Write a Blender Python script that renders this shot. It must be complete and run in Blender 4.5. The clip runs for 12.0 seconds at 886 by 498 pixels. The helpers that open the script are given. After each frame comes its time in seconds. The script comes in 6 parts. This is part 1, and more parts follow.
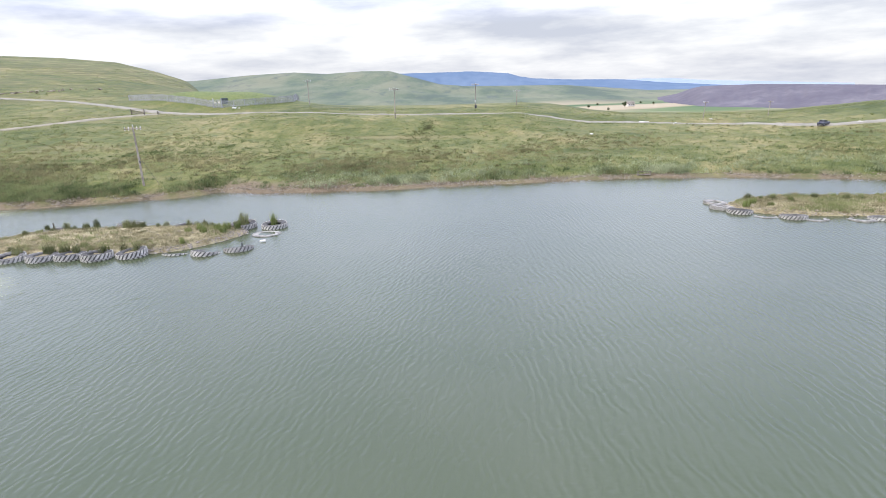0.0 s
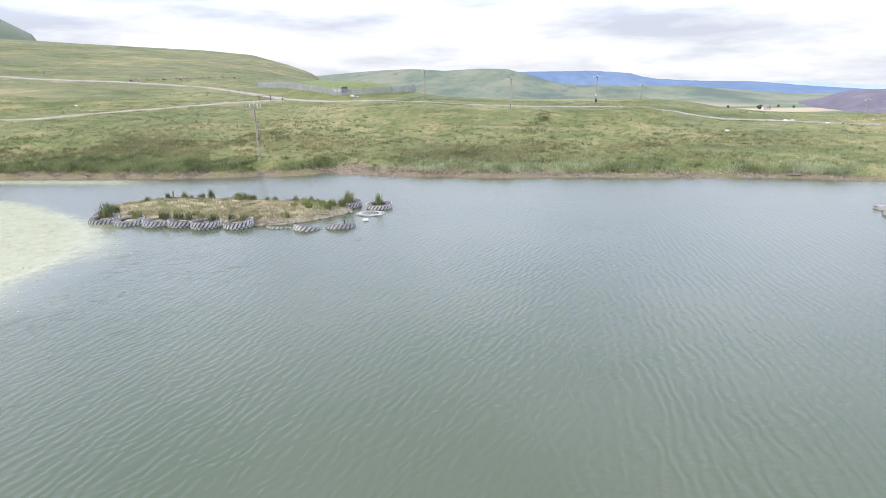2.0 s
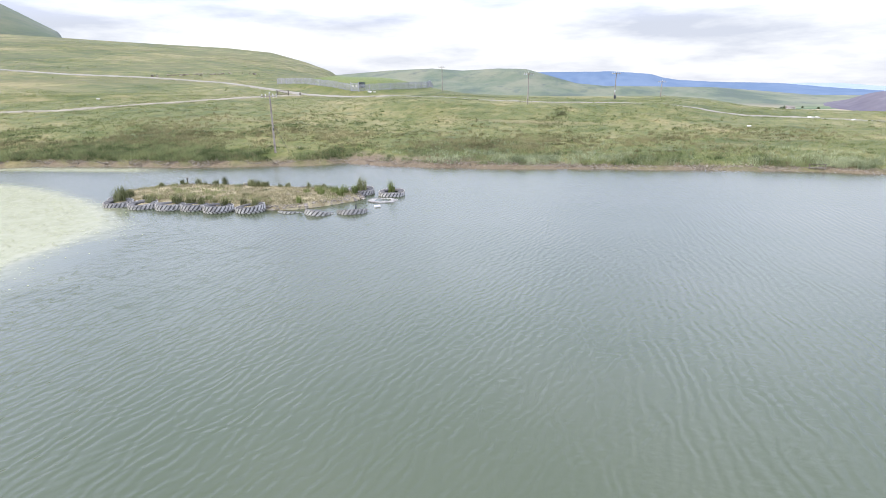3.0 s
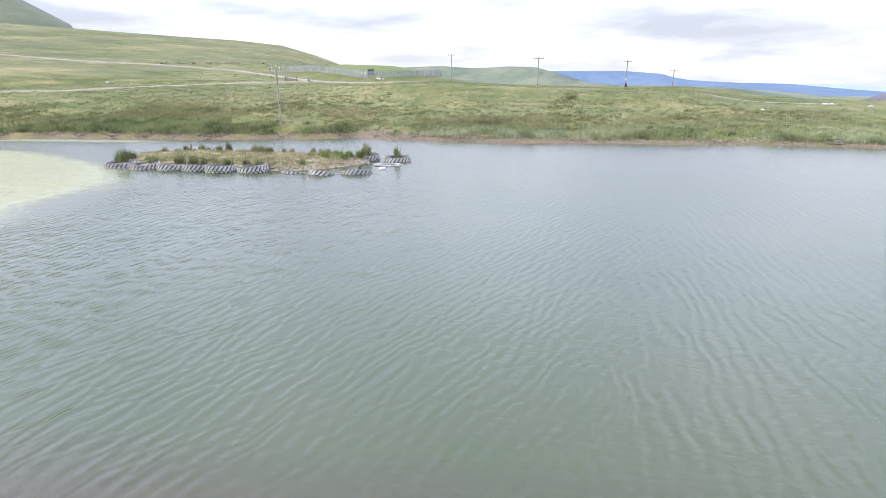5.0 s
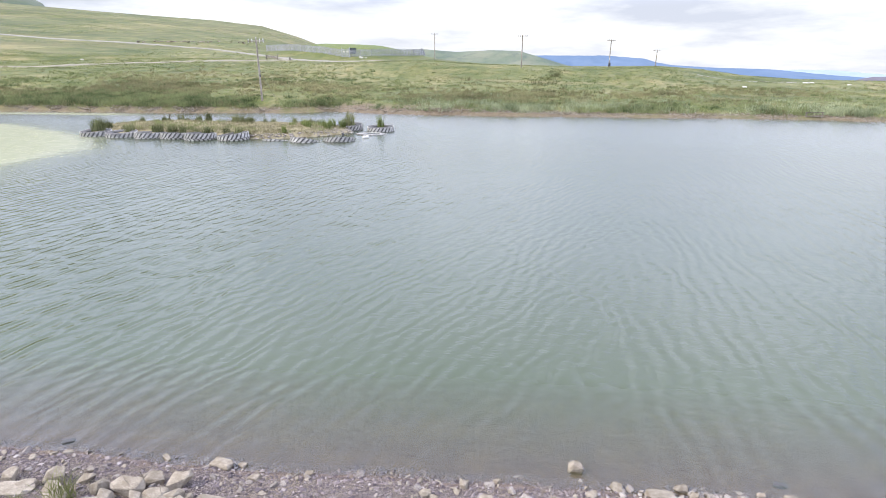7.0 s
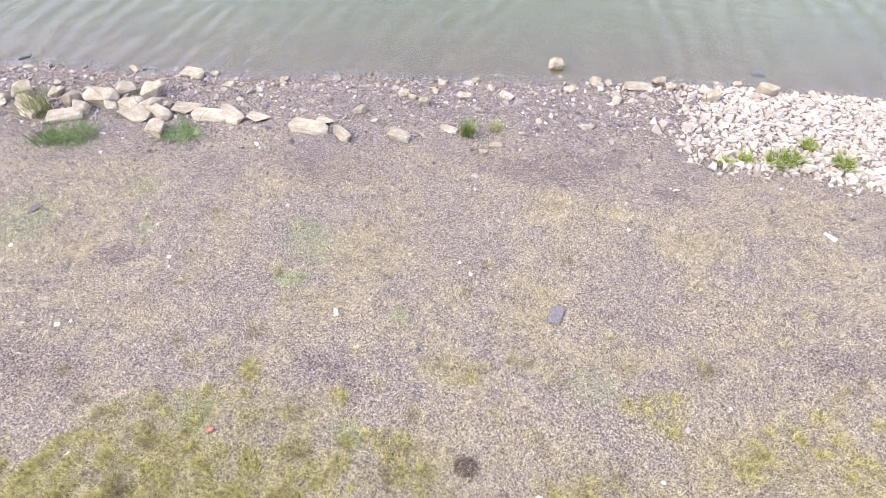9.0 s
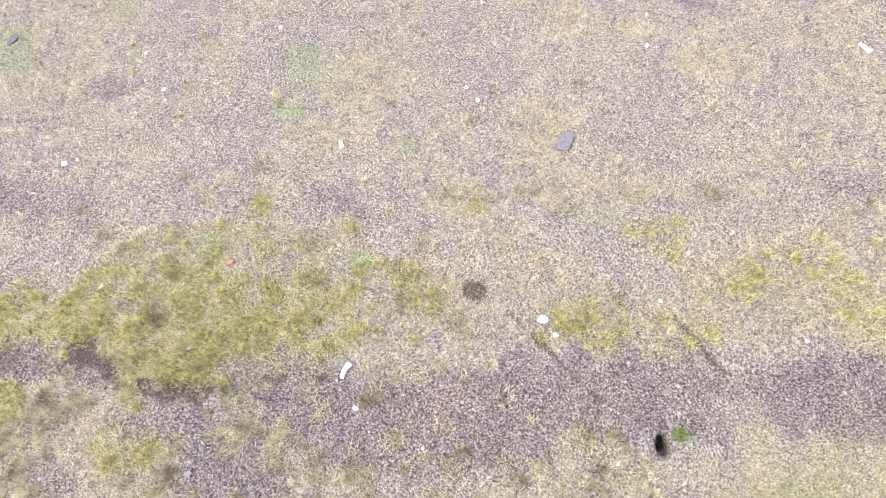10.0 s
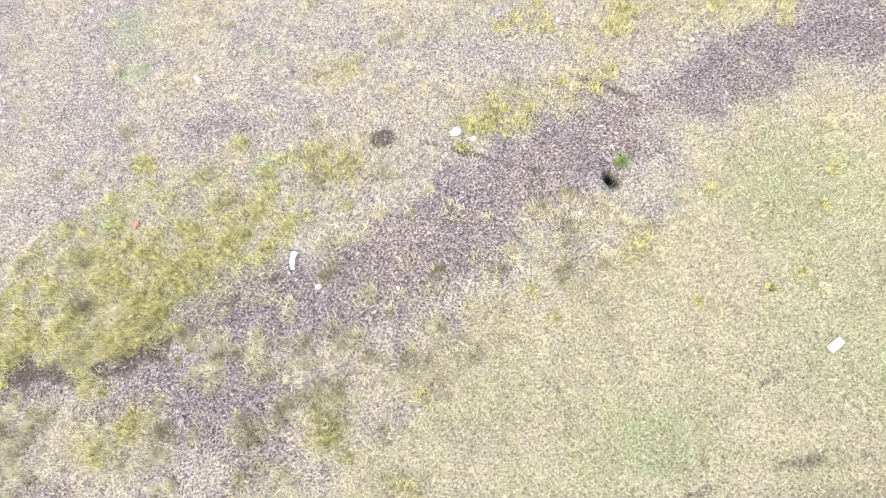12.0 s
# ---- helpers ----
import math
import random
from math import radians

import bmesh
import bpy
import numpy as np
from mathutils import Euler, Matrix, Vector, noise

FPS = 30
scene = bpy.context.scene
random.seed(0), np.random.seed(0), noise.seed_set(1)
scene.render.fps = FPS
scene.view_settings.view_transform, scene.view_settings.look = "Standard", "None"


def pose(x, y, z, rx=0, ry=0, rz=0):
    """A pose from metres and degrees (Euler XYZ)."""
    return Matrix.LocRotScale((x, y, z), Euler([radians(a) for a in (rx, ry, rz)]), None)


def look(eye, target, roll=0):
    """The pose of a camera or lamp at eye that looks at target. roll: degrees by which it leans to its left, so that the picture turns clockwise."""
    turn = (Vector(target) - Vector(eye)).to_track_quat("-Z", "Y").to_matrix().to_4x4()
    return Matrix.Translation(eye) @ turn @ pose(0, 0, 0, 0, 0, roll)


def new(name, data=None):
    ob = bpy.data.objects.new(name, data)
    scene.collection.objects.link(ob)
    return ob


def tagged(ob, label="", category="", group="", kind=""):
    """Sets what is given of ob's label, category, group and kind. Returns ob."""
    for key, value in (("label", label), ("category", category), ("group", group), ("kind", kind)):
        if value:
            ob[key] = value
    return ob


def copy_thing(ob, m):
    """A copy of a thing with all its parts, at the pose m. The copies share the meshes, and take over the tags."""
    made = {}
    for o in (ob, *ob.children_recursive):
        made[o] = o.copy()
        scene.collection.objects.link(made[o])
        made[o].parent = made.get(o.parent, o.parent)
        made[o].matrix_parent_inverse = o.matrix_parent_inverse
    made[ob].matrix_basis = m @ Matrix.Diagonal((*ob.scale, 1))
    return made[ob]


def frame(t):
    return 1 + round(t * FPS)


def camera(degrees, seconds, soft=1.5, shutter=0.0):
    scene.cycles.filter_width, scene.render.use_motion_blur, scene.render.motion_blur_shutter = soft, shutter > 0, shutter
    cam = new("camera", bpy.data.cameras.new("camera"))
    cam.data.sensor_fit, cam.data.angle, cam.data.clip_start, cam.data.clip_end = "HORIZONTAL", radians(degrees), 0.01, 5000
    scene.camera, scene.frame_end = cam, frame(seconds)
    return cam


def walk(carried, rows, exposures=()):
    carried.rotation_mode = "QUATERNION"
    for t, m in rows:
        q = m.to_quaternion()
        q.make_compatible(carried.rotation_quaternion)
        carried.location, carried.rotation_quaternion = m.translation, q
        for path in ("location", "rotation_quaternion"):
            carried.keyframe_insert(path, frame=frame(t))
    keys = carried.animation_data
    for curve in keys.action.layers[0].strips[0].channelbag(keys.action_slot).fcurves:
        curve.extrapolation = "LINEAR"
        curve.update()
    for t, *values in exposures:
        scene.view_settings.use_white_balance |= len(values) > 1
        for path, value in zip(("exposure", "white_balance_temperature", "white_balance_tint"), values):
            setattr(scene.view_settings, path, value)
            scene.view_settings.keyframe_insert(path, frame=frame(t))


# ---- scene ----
cam = camera(74.5, 12.0, 0.6)
PATH = [
    (0, (-0.41, -0.054, 12.038), (-0.504, 1.866, 11.485), -2.0),
    (0.5, (-0.803, 1.513, 11.846), (-0.997, 3.425, 11.296), -1.8),
    (1, (-1.08, 2.597, 11.509), (-1.356, 4.501, 10.96), -1.6),
    (1.5, (-1.081, 3.016, 10.944), (-1.444, 4.904, 10.394), -1.3),
    (2, (-1.06, 3.191, 10.279), (-1.508, 5.061, 9.73), -1.0),
    (2.5, (-0.89, 3.301, 9.821), (-1.382, 5.161, 9.273), -0.8),
    (3, (-0.783, 3.49, 9.191), (-1.286, 5.347, 8.643), -0.7),
    (5, (-0.689, 3.742, 6.395), (-1.217, 5.59, 5.843), -0.2),
    (5.5, (-0.699, 3.666, 6.082), (-1.227, 5.514, 5.529), -0.1),
    (6, (-0.766, 3.65, 5.744), (-1.293, 5.499, 5.193), -0.0),
    (6.5, (-0.702, 3.628, 5.39), (-1.211, 5.484, 4.842), 0.0),
    (6.7, (-0.701, 3.561, 5.294), (-1.194, 5.42, 4.746), 0.0),
    (8.3, (-0.526, 3.681, 4.833), (-0.87, 5.152, 3.522), -0.8),
    (8.5, (-0.557, 3.715, 4.814), (-0.879, 5.1, 3.408), -0.9),
    (9, (-0.632, 3.731, 4.787), (-0.897, 4.883, 3.174), -1.1),
    (9.5, (-0.672, 3.732, 4.781), (-0.888, 4.641, 3.012), -2.0),
    (10, (-0.636, 3.852, 4.811), (-0.827, 4.451, 2.912), -6.8),
    (10.5, (-0.667, 3.776, 4.801), (-0.856, 4.381, 2.905), -6.9),
    (11, (-0.672, 3.643, 4.772), (-0.846, 4.266, 2.88), -7.1),
    (11.5, (-0.604, 3.27, 4.6), (-0.736, 3.925, 2.715), -8.7),
    (12, (-0.55, 2.716, 4.337), (-0.556, 3.36, 2.443), -16.4),
]
EXPOSURES = [(0, 0.39, 6500, 10), (0.5, 0.45, 6500, 10), (2, 0.51, 6480, 10), (5, 0.58, 6430, 10), (6.7, 0.58, 6430, 10), (8.3, 0.86, 6780, 10), (9, 1.13, 6700, 10), (9.5, 1.22, 6700, 8), (10.5, 1.38, 6620, 5), (12, 1.47, 6600, 2)]
walk(cam, [(t, look(eye, target, roll)) for t, eye, target, roll in PATH], EXPOSURES)

# ---- sky, sun ----
SUN_EL, SUN_AZ = radians(46), radians(245)      # azimuth clockwise from +y
world = bpy.data.worlds.new("world")
scene.world = world
world.use_nodes = True
wn, wl = world.node_tree.nodes, world.node_tree.links
wn.clear()
w_out = wn.new("ShaderNodeOutputWorld")
w_bg = wn.new("ShaderNodeBackground")
w_sky = wn.new("ShaderNodeTexSky")
w_sky.sky_type, w_sky.sun_disc = "NISHITA", False
w_sky.sun_elevation, w_sky.sun_rotation = SUN_EL, SUN_AZ
w_sky.altitude, w_sky.dust_density = 350, 1.5
w_str = wn.new("ShaderNodeVectorMath")
w_str.operation = "SCALE"
w_str.inputs["Scale"].default_value = 0.1
w_co = wn.new("ShaderNodeTexCoord")
w_map = wn.new("ShaderNodeMapping")
w_map.inputs["Scale"].default_value = (1.5, 1.5, 7.5)
w_map.inputs["Location"].default_value = (2.3, 0.4, 0.15)
w_map.inputs["Rotation"].default_value = (0, 0, radians(13))
w_noise = wn.new("ShaderNodeTexNoise")
w_noise.inputs["Scale"].default_value = 2.6
w_noise.inputs["Detail"].default_value = 7
w_noise.inputs["Roughness"].default_value = 0.55
w_ramp = wn.new("ShaderNodeValToRGB")
w_ramp.color_ramp.elements[0].position, w_ramp.color_ramp.elements[0].color = 0.38, (0.50, 0.525, 0.61, 1)
w_ramp.color_ramp.elements[1].position, w_ramp.color_ramp.elements[1].color = 0.64, (0.90, 0.90, 0.905, 1)
# cloud above the view is made brighter and bluer, to lift the water's reflections
w_sep = wn.new("ShaderNodeSeparateXYZ")
w_high = wn.new("ShaderNodeMapRange")
w_high.inputs[1].default_value, w_high.inputs[2].default_value = 0.085, 0.27
w_blue = wn.new("ShaderNodeMix")
w_blue.data_type, w_blue.blend_type = "RGBA", "MULTIPLY"
w_blue.inputs[7].default_value = (1.83, 1.97, 2.5, 1)
wl.new(w_co.outputs["Generated"], w_sep.inputs[0])
wl.new(w_sep.outputs[2], w_high.inputs[0])
wl.new(w_high.outputs[0], w_blue.inputs[0])
wl.new(w_ramp.outputs[0], w_blue.inputs[6])
w_mix = wn.new("ShaderNodeMix")
w_mix.data_type = "RGBA"
w_mix.inputs[0].default_value = 0.9
wl.new(w_sky.outputs[0], w_str.inputs[0])
wl.new(w_co.outputs["Generated"], w_map.inputs[0])
wl.new(w_map.outputs[0], w_noise.inputs["Vector"])
wl.new(w_noise.outputs["Fac"], w_ramp.inputs[0])
wl.new(w_str.outputs[0], w_mix.inputs[6])
wl.new(w_blue.outputs[2], w_mix.inputs[7])
wl.new(w_mix.outputs[2], w_bg.inputs["Color"])
w_bg.inputs["Strength"].default_value = 1.0
wl.new(w_bg.outputs[0], w_out.inputs[0])

sun = new("sun", bpy.data.lights.new("sun", "SUN"))
sun.data.energy, sun.data.angle, sun.data.color = 2.8, radians(2.0), (1.0, 0.91, 0.76)
sun.matrix_world = look((0, 0, 60), (-math.sin(SUN_AZ) * 60 * math.cos(SUN_EL) / math.sin(SUN_EL),
                                      -math.cos(SUN_AZ) * 60 * math.cos(SUN_EL) / math.sin(SUN_EL), 0))

# ---- helpers of the scene ----
rng = np.random.default_rng(7)
interp = np.interp


def smooth(a, b, v):
    u = np.clip((v - a) / (b - a), 0, 1)
    return u * u * (3 - 2 * u)


def _hash(ix, iy, seed):
    h = (ix.astype(np.int64) * 374761393 + iy.astype(np.int64) * 668265263 + seed * 69069) & 0x7FFFFFFF
    h = ((h ^ (h >> 13)) * 1274126177) & 0x7FFFFFFF
    return ((h ^ (h >> 16)) & 0xFFFF) / 65535.0


def vnoise(x, y, seed=0):
    """Smooth value noise, 0 to 1, on arrays."""
    x, y = np.asarray(x, float), np.asarray(y, float)
    ix, iy = np.floor(x), np.floor(y)
    fx, fy = x - ix, y - iy
    fx, fy = fx * fx * (3 - 2 * fx), fy * fy * (3 - 2 * fy)
    a, b = _hash(ix, iy, seed), _hash(ix + 1, iy, seed)
    c, d = _hash(ix, iy + 1, seed), _hash(ix + 1, iy + 1, seed)
    return (a * (1 - fx) + b * fx) * (1 - fy) + (c * (1 - fx) + d * fx) * fy


def fbm(x, y, seed=0, octaves=4):
    total, amp, norm = 0, 1.0, 0
    for k in range(octaves):
        total = total + amp * vnoise(x * 2 ** k + 17.3 * k, y * 2 ** k - 9.1 * k, seed + k)
        norm, amp = norm + amp, amp * 0.5
    return total / norm


def mesh_of(name, verts, faces, material, shade=False, attributes=None):
    """A mesh from an (n,3) array and one or more (m,k) index arrays."""
    me = bpy.data.meshes.new(name)
    verts = np.asarray(verts, np.float32).reshape(-1, 3)
    faces = [np.asarray(f, np.int32) for f in (faces if isinstance(faces, list) else [faces]) if len(f)]
    me.vertices.add(len(verts))
    me.vertices.foreach_set("co", verts.ravel())
    loops = np.concatenate([f.ravel() for f in faces])
    sizes = np.concatenate([np.full(len(f), f.shape[1], np.int32) for f in faces])
    me.loops.add(len(loops))
    me.loops.foreach_set("vertex_index", loops)
    me.polygons.add(len(sizes))
    me.polygons.foreach_set("loop_start", np.concatenate([[0], np.cumsum(sizes)[:-1]]).astype(np.int32))
    me.polygons.foreach_set("use_smooth", np.full(len(sizes), shade))
    for key, values in (attributes or {}).items():
        att = me.attributes.new(key, "FLOAT", "POINT")
        att.data.foreach_set("value", np.asarray(values, np.float32))
    me.update(calc_edges=True)
    me.validate()
    if material:
        me.materials.append(material)
    return me


def part(name, bm, material, parent=None, label=""):
    """Link a bmesh, or a ready mesh, as one mesh object under a thing or a part."""
    if isinstance(bm, bmesh.types.BMesh):
        me = bpy.data.meshes.new(name)
        bm.to_mesh(me)
        bm.free()
        me.materials.append(material)
    else:
        me = bm
    ob = new(name, me)
    ob.parent = parent
    if label:
        ob["label"] = label
    return ob


def thing(name, m, label, category, group="", kind=""):
    ob = new(name)
    ob.empty_display_size = 0.2
    ob.matrix_world = m
    return tagged(ob, label, category, group, kind)


def bm_box(sx, sy, sz, centre=(0, 0, 0), bevel=0.0, turn=None):
    bm = bmesh.new()
    bmesh.ops.create_cube(bm, size=1)
    bmesh.ops.scale(bm, vec=(sx, sy, sz), verts=bm.verts)
    if bevel:
        bmesh.ops.bevel(bm, geom=bm.edges[:], offset=bevel, segments=1, affect="EDGES")
    if turn is not None:
        bmesh.ops.transform(bm, matrix=turn, verts=bm.verts)
    bmesh.ops.translate(bm, vec=centre, verts=bm.verts)
    return bm


def bm_tube(p, q, r0, r1, n=8):
    bm = bmesh.new()
    p, q = Vector(p), Vector(q)
    bmesh.ops.create_cone(bm, cap_ends=True, segments=n, radius1=r0, radius2=r1, depth=(q - p).length)
    bmesh.ops.transform(bm, matrix=Matrix.Translation((p + q) / 2) @ (q - p).to_track_quat("Z", "Y").to_matrix().to_4x4(), verts=bm.verts)
    return bm


def bm_join(parts):
    out = bmesh.new()
    for b in parts:
        me = bpy.data.meshes.new("join")
        b.to_mesh(me)
        b.free()
        out.from_mesh(me)
        bpy.data.meshes.remove(me)
    return out


# ---- materials ----
def nodes_of(name, rough=0.9, spec=0.2):
    m = bpy.data.materials.new(name)
    m.use_nodes = True
    n, l = m.node_tree.nodes, m.node_tree.links
    p = n["Principled BSDF"]
    p.inputs["Roughness"].default_value = rough
    p.inputs["Specular IOR Level"].default_value = spec
    return m, n, l, p


def add_noise(n, l, scale, detail=4, rough=0.55, coord=None, stretch=None):
    t = n.new("ShaderNodeTexNoise")
    t.inputs["Scale"].default_value, t.inputs["Detail"].default_value, t.inputs["Roughness"].default_value = scale, detail, rough
    if coord is None:
        coord = n.new("ShaderNodeTexCoord").outputs["Object"]
    if stretch:
        mp = n.new("ShaderNodeMapping")
        mp.inputs["Scale"].default_value = stretch
        l.new(coord, mp.inputs[0])
        coord = mp.outputs[0]
    l.new(coord, t.inputs["Vector"])
    return t.outputs["Fac"]


def add_ramp(n, l, source, stops):
    r = n.new("ShaderNodeValToRGB")
    e = r.color_ramp.elements
    while len(e) < len(stops):
        e.new(0.5)
    for k, (pos, col) in enumerate(stops):
        e[k].position, e[k].color = pos, (*col, 1)
    l.new(source, r.inputs[0])
    return r.outputs[0]


def add_mix(n, l, fac, a, b, blend="MIX"):
    m = n.new("ShaderNodeMix")
    m.data_type, m.blend_type = "RGBA", blend
    for slot, v in ((0, fac), (6, a), (7, b)):
        if isinstance(v, (int, float)):
            m.inputs[slot].default_value = v
        elif isinstance(v, tuple):
            m.inputs[slot].default_value = (*v, 1)
        else:
            l.new(v, m.inputs[slot])
    return m.outputs[2]


def add_math(n, l, op, a, b=0.0, clamp=False):
    m = n.new("ShaderNodeMath")
    m.operation, m.use_clamp = op, clamp
    for slot, v in ((0, a), (1, b)):
        if isinstance(v, (int, float)):
            m.inputs[slot].default_value = v
        else:
            l.new(v, m.inputs[slot])
    return m.outputs[0]


def add_att(n, key):
    a = n.new("ShaderNodeAttribute")
    a.attribute_name = key
    return a.outputs["Fac"]


def add_bump(n, l, p, height, strength=0.5, distance=0.02):
    b = n.new("ShaderNodeBump")
    b.inputs["Strength"].default_value, b.inputs["Distance"].default_value = strength, distance
    l.new(height, b.inputs["Height"])
    l.new(b.outputs[0], p.inputs["Normal"])


def grainy(name, dark, light, scale=6.0, fine=40.0, rough=0.9, bump=0.4, distance=0.01, spec=0.2, vary=0.12, metal=0.0):
    """A weathered surface: two scales of tone, fine relief, and a shift of tone from object to object."""
    m, n, l, p = nodes_of(name, rough, spec)
    big = add_noise(n, l, scale)
    small = add_noise(n, l, fine, 3)
    tone = add_math(n, l, "ADD", add_math(n, l, "MULTIPLY", big, 0.6), add_math(n, l, "MULTIPLY", small, 0.4))
    col = add_ramp(n, l, tone, [(0.41, dark), (0.59, light)])
    info = n.new("ShaderNodeObjectInfo")
    shift = add_math(n, l, "MULTIPLY_ADD", info.outputs["Random"], 2 * vary)
    shift.node.inputs[2].default_value = 1 - vary
    vm = n.new("ShaderNodeVectorMath")
    vm.operation = "SCALE"
    l.new(col, vm.inputs[0])
    l.new(shift, vm.inputs["Scale"])
    l.new(vm.outputs[0], p.inputs["Base Color"])
    p.inputs["Metallic"].default_value = metal
    add_bump(n, l, p, small, bump, distance)
    return m


def leafy(name, low, high, sheen=0.35, patch_scale=0.35):
    """Blades and leaves: tone from blade to blade, some light let through."""
    m, n, l, p = nodes_of(name, 0.8, 0.15)
    geo = n.new("ShaderNodeNewGeometry")
    info = n.new("ShaderNodeObjectInfo")
    patch = add_noise(n, l, patch_scale, 5, 0.68, coord=geo.outputs["Position"])
    patch = add_math(n, l, "MULTIPLY", add_math(n, l, "SUBTRACT", patch, 0.36), 2.3)
    tone = add_math(n, l, "ADD", add_math(n, l, "MULTIPLY", geo.outputs["Random Per Island"], 0.34), add_math(n, l, "ADD", patch, 0.10))
    tone = add_math(n, l, "ADD", tone, add_math(n, l, "MULTIPLY", info.outputs["Random"], 0.12))
    col = add_ramp(n, l, tone, [(0.28, low), (0.9, high)])
    l.new(col, p.inputs["Base Color"])
    tr = n.new("ShaderNodeBsdfTranslucent")
    l.new(col, tr.inputs["Color"])
    mix = n.new("ShaderNodeMixShader")
    mix.inputs[0].default_value = sheen
    l.new(p.outputs[0], mix.inputs[1])
    l.new(tr.outputs[0], mix.inputs[2])
    l.new(mix.outputs[0], n["Material Output"].inputs[0])
    return m


# ---- the lie of the land ----
CX, CY = -0.9, 3.7          # centre of the ground sheet


def shore_far(x):
    base = interp(x, [-130, -95, -67, -54, -45, -38.5, -33, -31.3, -25.2, -19, -10, 0, 8, 20, 31, 39, 46, 75, 120],
                  [34, 46, 60, 61.6, 62.8, 65.2, 66.6, 69.4, 67.7, 67.1, 68.0, 69.6, 70.2, 71.4, 70.0, 67.6, 66.2, 55, 25])
    return base + 0.9 * (fbm(x * 0.45, x * 0.0, 5, 3) - 0.5)


def shore_near(x):
    base = interp(x, [-60, -20, -8.3, -6.6, -4.9, -3.3, -2.2, -0.3, 1.1, 2.2, 3.7, 10, 30, 80],
                  [3, 7.2, 8.8, 9.05, 9.25, 9.5, 9.7, 10.0, 10.2, 10.3, 10.4, 10.5, 8, -4])
    return base + 0.22 * (fbm(x * 1.3, x * 0.0 + 3.3, 9, 3) - 0.5)


def crest_z(az):
    return interp(az, [-60, -47, -41, -35, -28.5, -20.4, -15, -9.7, -4.5, 0.5, 5.3, 8.5, 12, 16.2, 21.5, 27.5, 31.7, 34.2, 45],
                  [7.6, 7.1, 7.4, 7.4, 7.0, 6.9, 6.6, 5.7, 5.2, 5.1, 5.2, 4.5, 3.1, 2.6, 2.3, 2.5, 3.7, 4.6, 6])


def crest_r(az):
    return interp(az, [-24, -15, 8, 15, 34], [170, 170, 165, 136, 150])


def land(x, y):
    """Height of the ground at x, y (arrays)."""
    x, y = np.asarray(x, float), np.asarray(y, float)
    dx, dy = x - CX, y - CY
    r = np.hypot(dx, dy)
    az = np.degrees(np.arctan2(dx, dy))
    sn, sf = shore_near(x), shore_far(x)
    inside = np.minimum(np.minimum(y - sn, sf - y), np.minimum(x + 92, 90 - x))
    # lake bed
    bed = -0.12 * np.clip(inside, 0, 4) - 0.28 * np.clip(inside - 4, 0, 8)
    # near bank
    e = np.maximum(sn - y, 0)
    near = 0.15 * (1 - np.exp(-e / 0.5)) + 0.105 * np.minimum(e, 6.5) + 0.02 * np.maximum(e - 6.5, 0)
    near = near + 0.05 * (fbm(x * 1.1, y * 1.1, 21, 4) - 0.5) * smooth(0.2, 1.5, e)
    near = near + (0.035 + 0.06 * smooth(4.6, 3.9, y - 0.12 * x) * smooth(2.4, 2.9, y - 0.35 * x)) * (fbm(x * 5.5, y * 5.5, 23, 3) - 0.5) * smooth(0.4, 1.5, e)
    near = near - 0.16 * np.exp(-(((x - 0.62) / 0.036) ** 2 + ((y - 4.08) / 0.06) ** 2) ** 2) + 0.02 * np.exp(-(((x + 0.76) / 0.12) ** 2 + ((y - 4.88) / 0.1) ** 2))
    near = np.minimum(near, 2.2)
    # far bank, up to a crest
    d = np.maximum(y - sf, 0)
    zc, rc = crest_z(az), crest_r(az)
    u = np.clip(d / np.maximum(rc - 66, 40), 0, 1)
    bank = 0.4 * (1 - np.exp(-d / 0.7)) + 0.5 * (1 - np.exp(-d / 5))
    lift = interp(az, [-60, -48, -38, -30, -20, 0, 40], [0.62, 0.64, 0.64, 0.72, 0.85, 0.9, 0.9])
    brow = interp(u, [0, 0.12, 0.25, 0.36, 0.46, 0.54, 0.60, 0.66, 0.74, 0.85, 1], [0, 0.10, 0.22, 0.37, 0.63, 0.85, 0.90, 0.90, 0.905, 0.95, 1])
    mid = smooth(-27, -17, az) * smooth(12, 5, az)
    far = bank + (zc - 0.9) * (u ** lift * (1 - mid) + brow * mid)
    # the road lies in a shallow cutting behind the brow
    lane = y - interp(x, [-60, -38, -18, 1, 24, 44, 56], [143, 139.2, 139.4, 137.2, 133.2, 128.5, 119.7])
    far = far + (0.06 * np.exp(-((lane + 8) / 4) ** 2) - interp(x, [0, 12], [0.17, 0.45]) * np.exp(-(lane / 4) ** 2)) * smooth(-50, -36, x) * smooth(60, 50, x)
    far = far + 0.5 * (fbm(x * 0.06, y * 0.06, 31, 4) - 0.5) * smooth(3, 20, d) + 0.2 * (fbm(x * 0.4, y * 0.4, 35, 3) - 0.5) * smooth(1, 5, d)
    # hill on one side, dropping to a valley on the other
    hill_top = interp(az, [-75, -60, -46.7, -44, -39.8, -34.4, -30.5, -27.6, -25.6, -24, -21],
                      [47, 43, 38.7, 37.6, 36.0, 34.0, 31.0, 24.6, 18.9, 13.5, 5])
    hill = zc + (hill_top - zc) * np.clip((r - rc) / (440 - rc), 0, 1) ** 1.15
    hill = hill + 4.0 * (fbm(x * 0.011, y * 0.011, 41, 4) - 0.5) * smooth(rc + 10, 300, r) * (1 - smooth(380, 440, r))
    back = interp(az, [-75, -51.1, -49.1, -46.7, -45.2], [118, 92, 78, 61, 15])
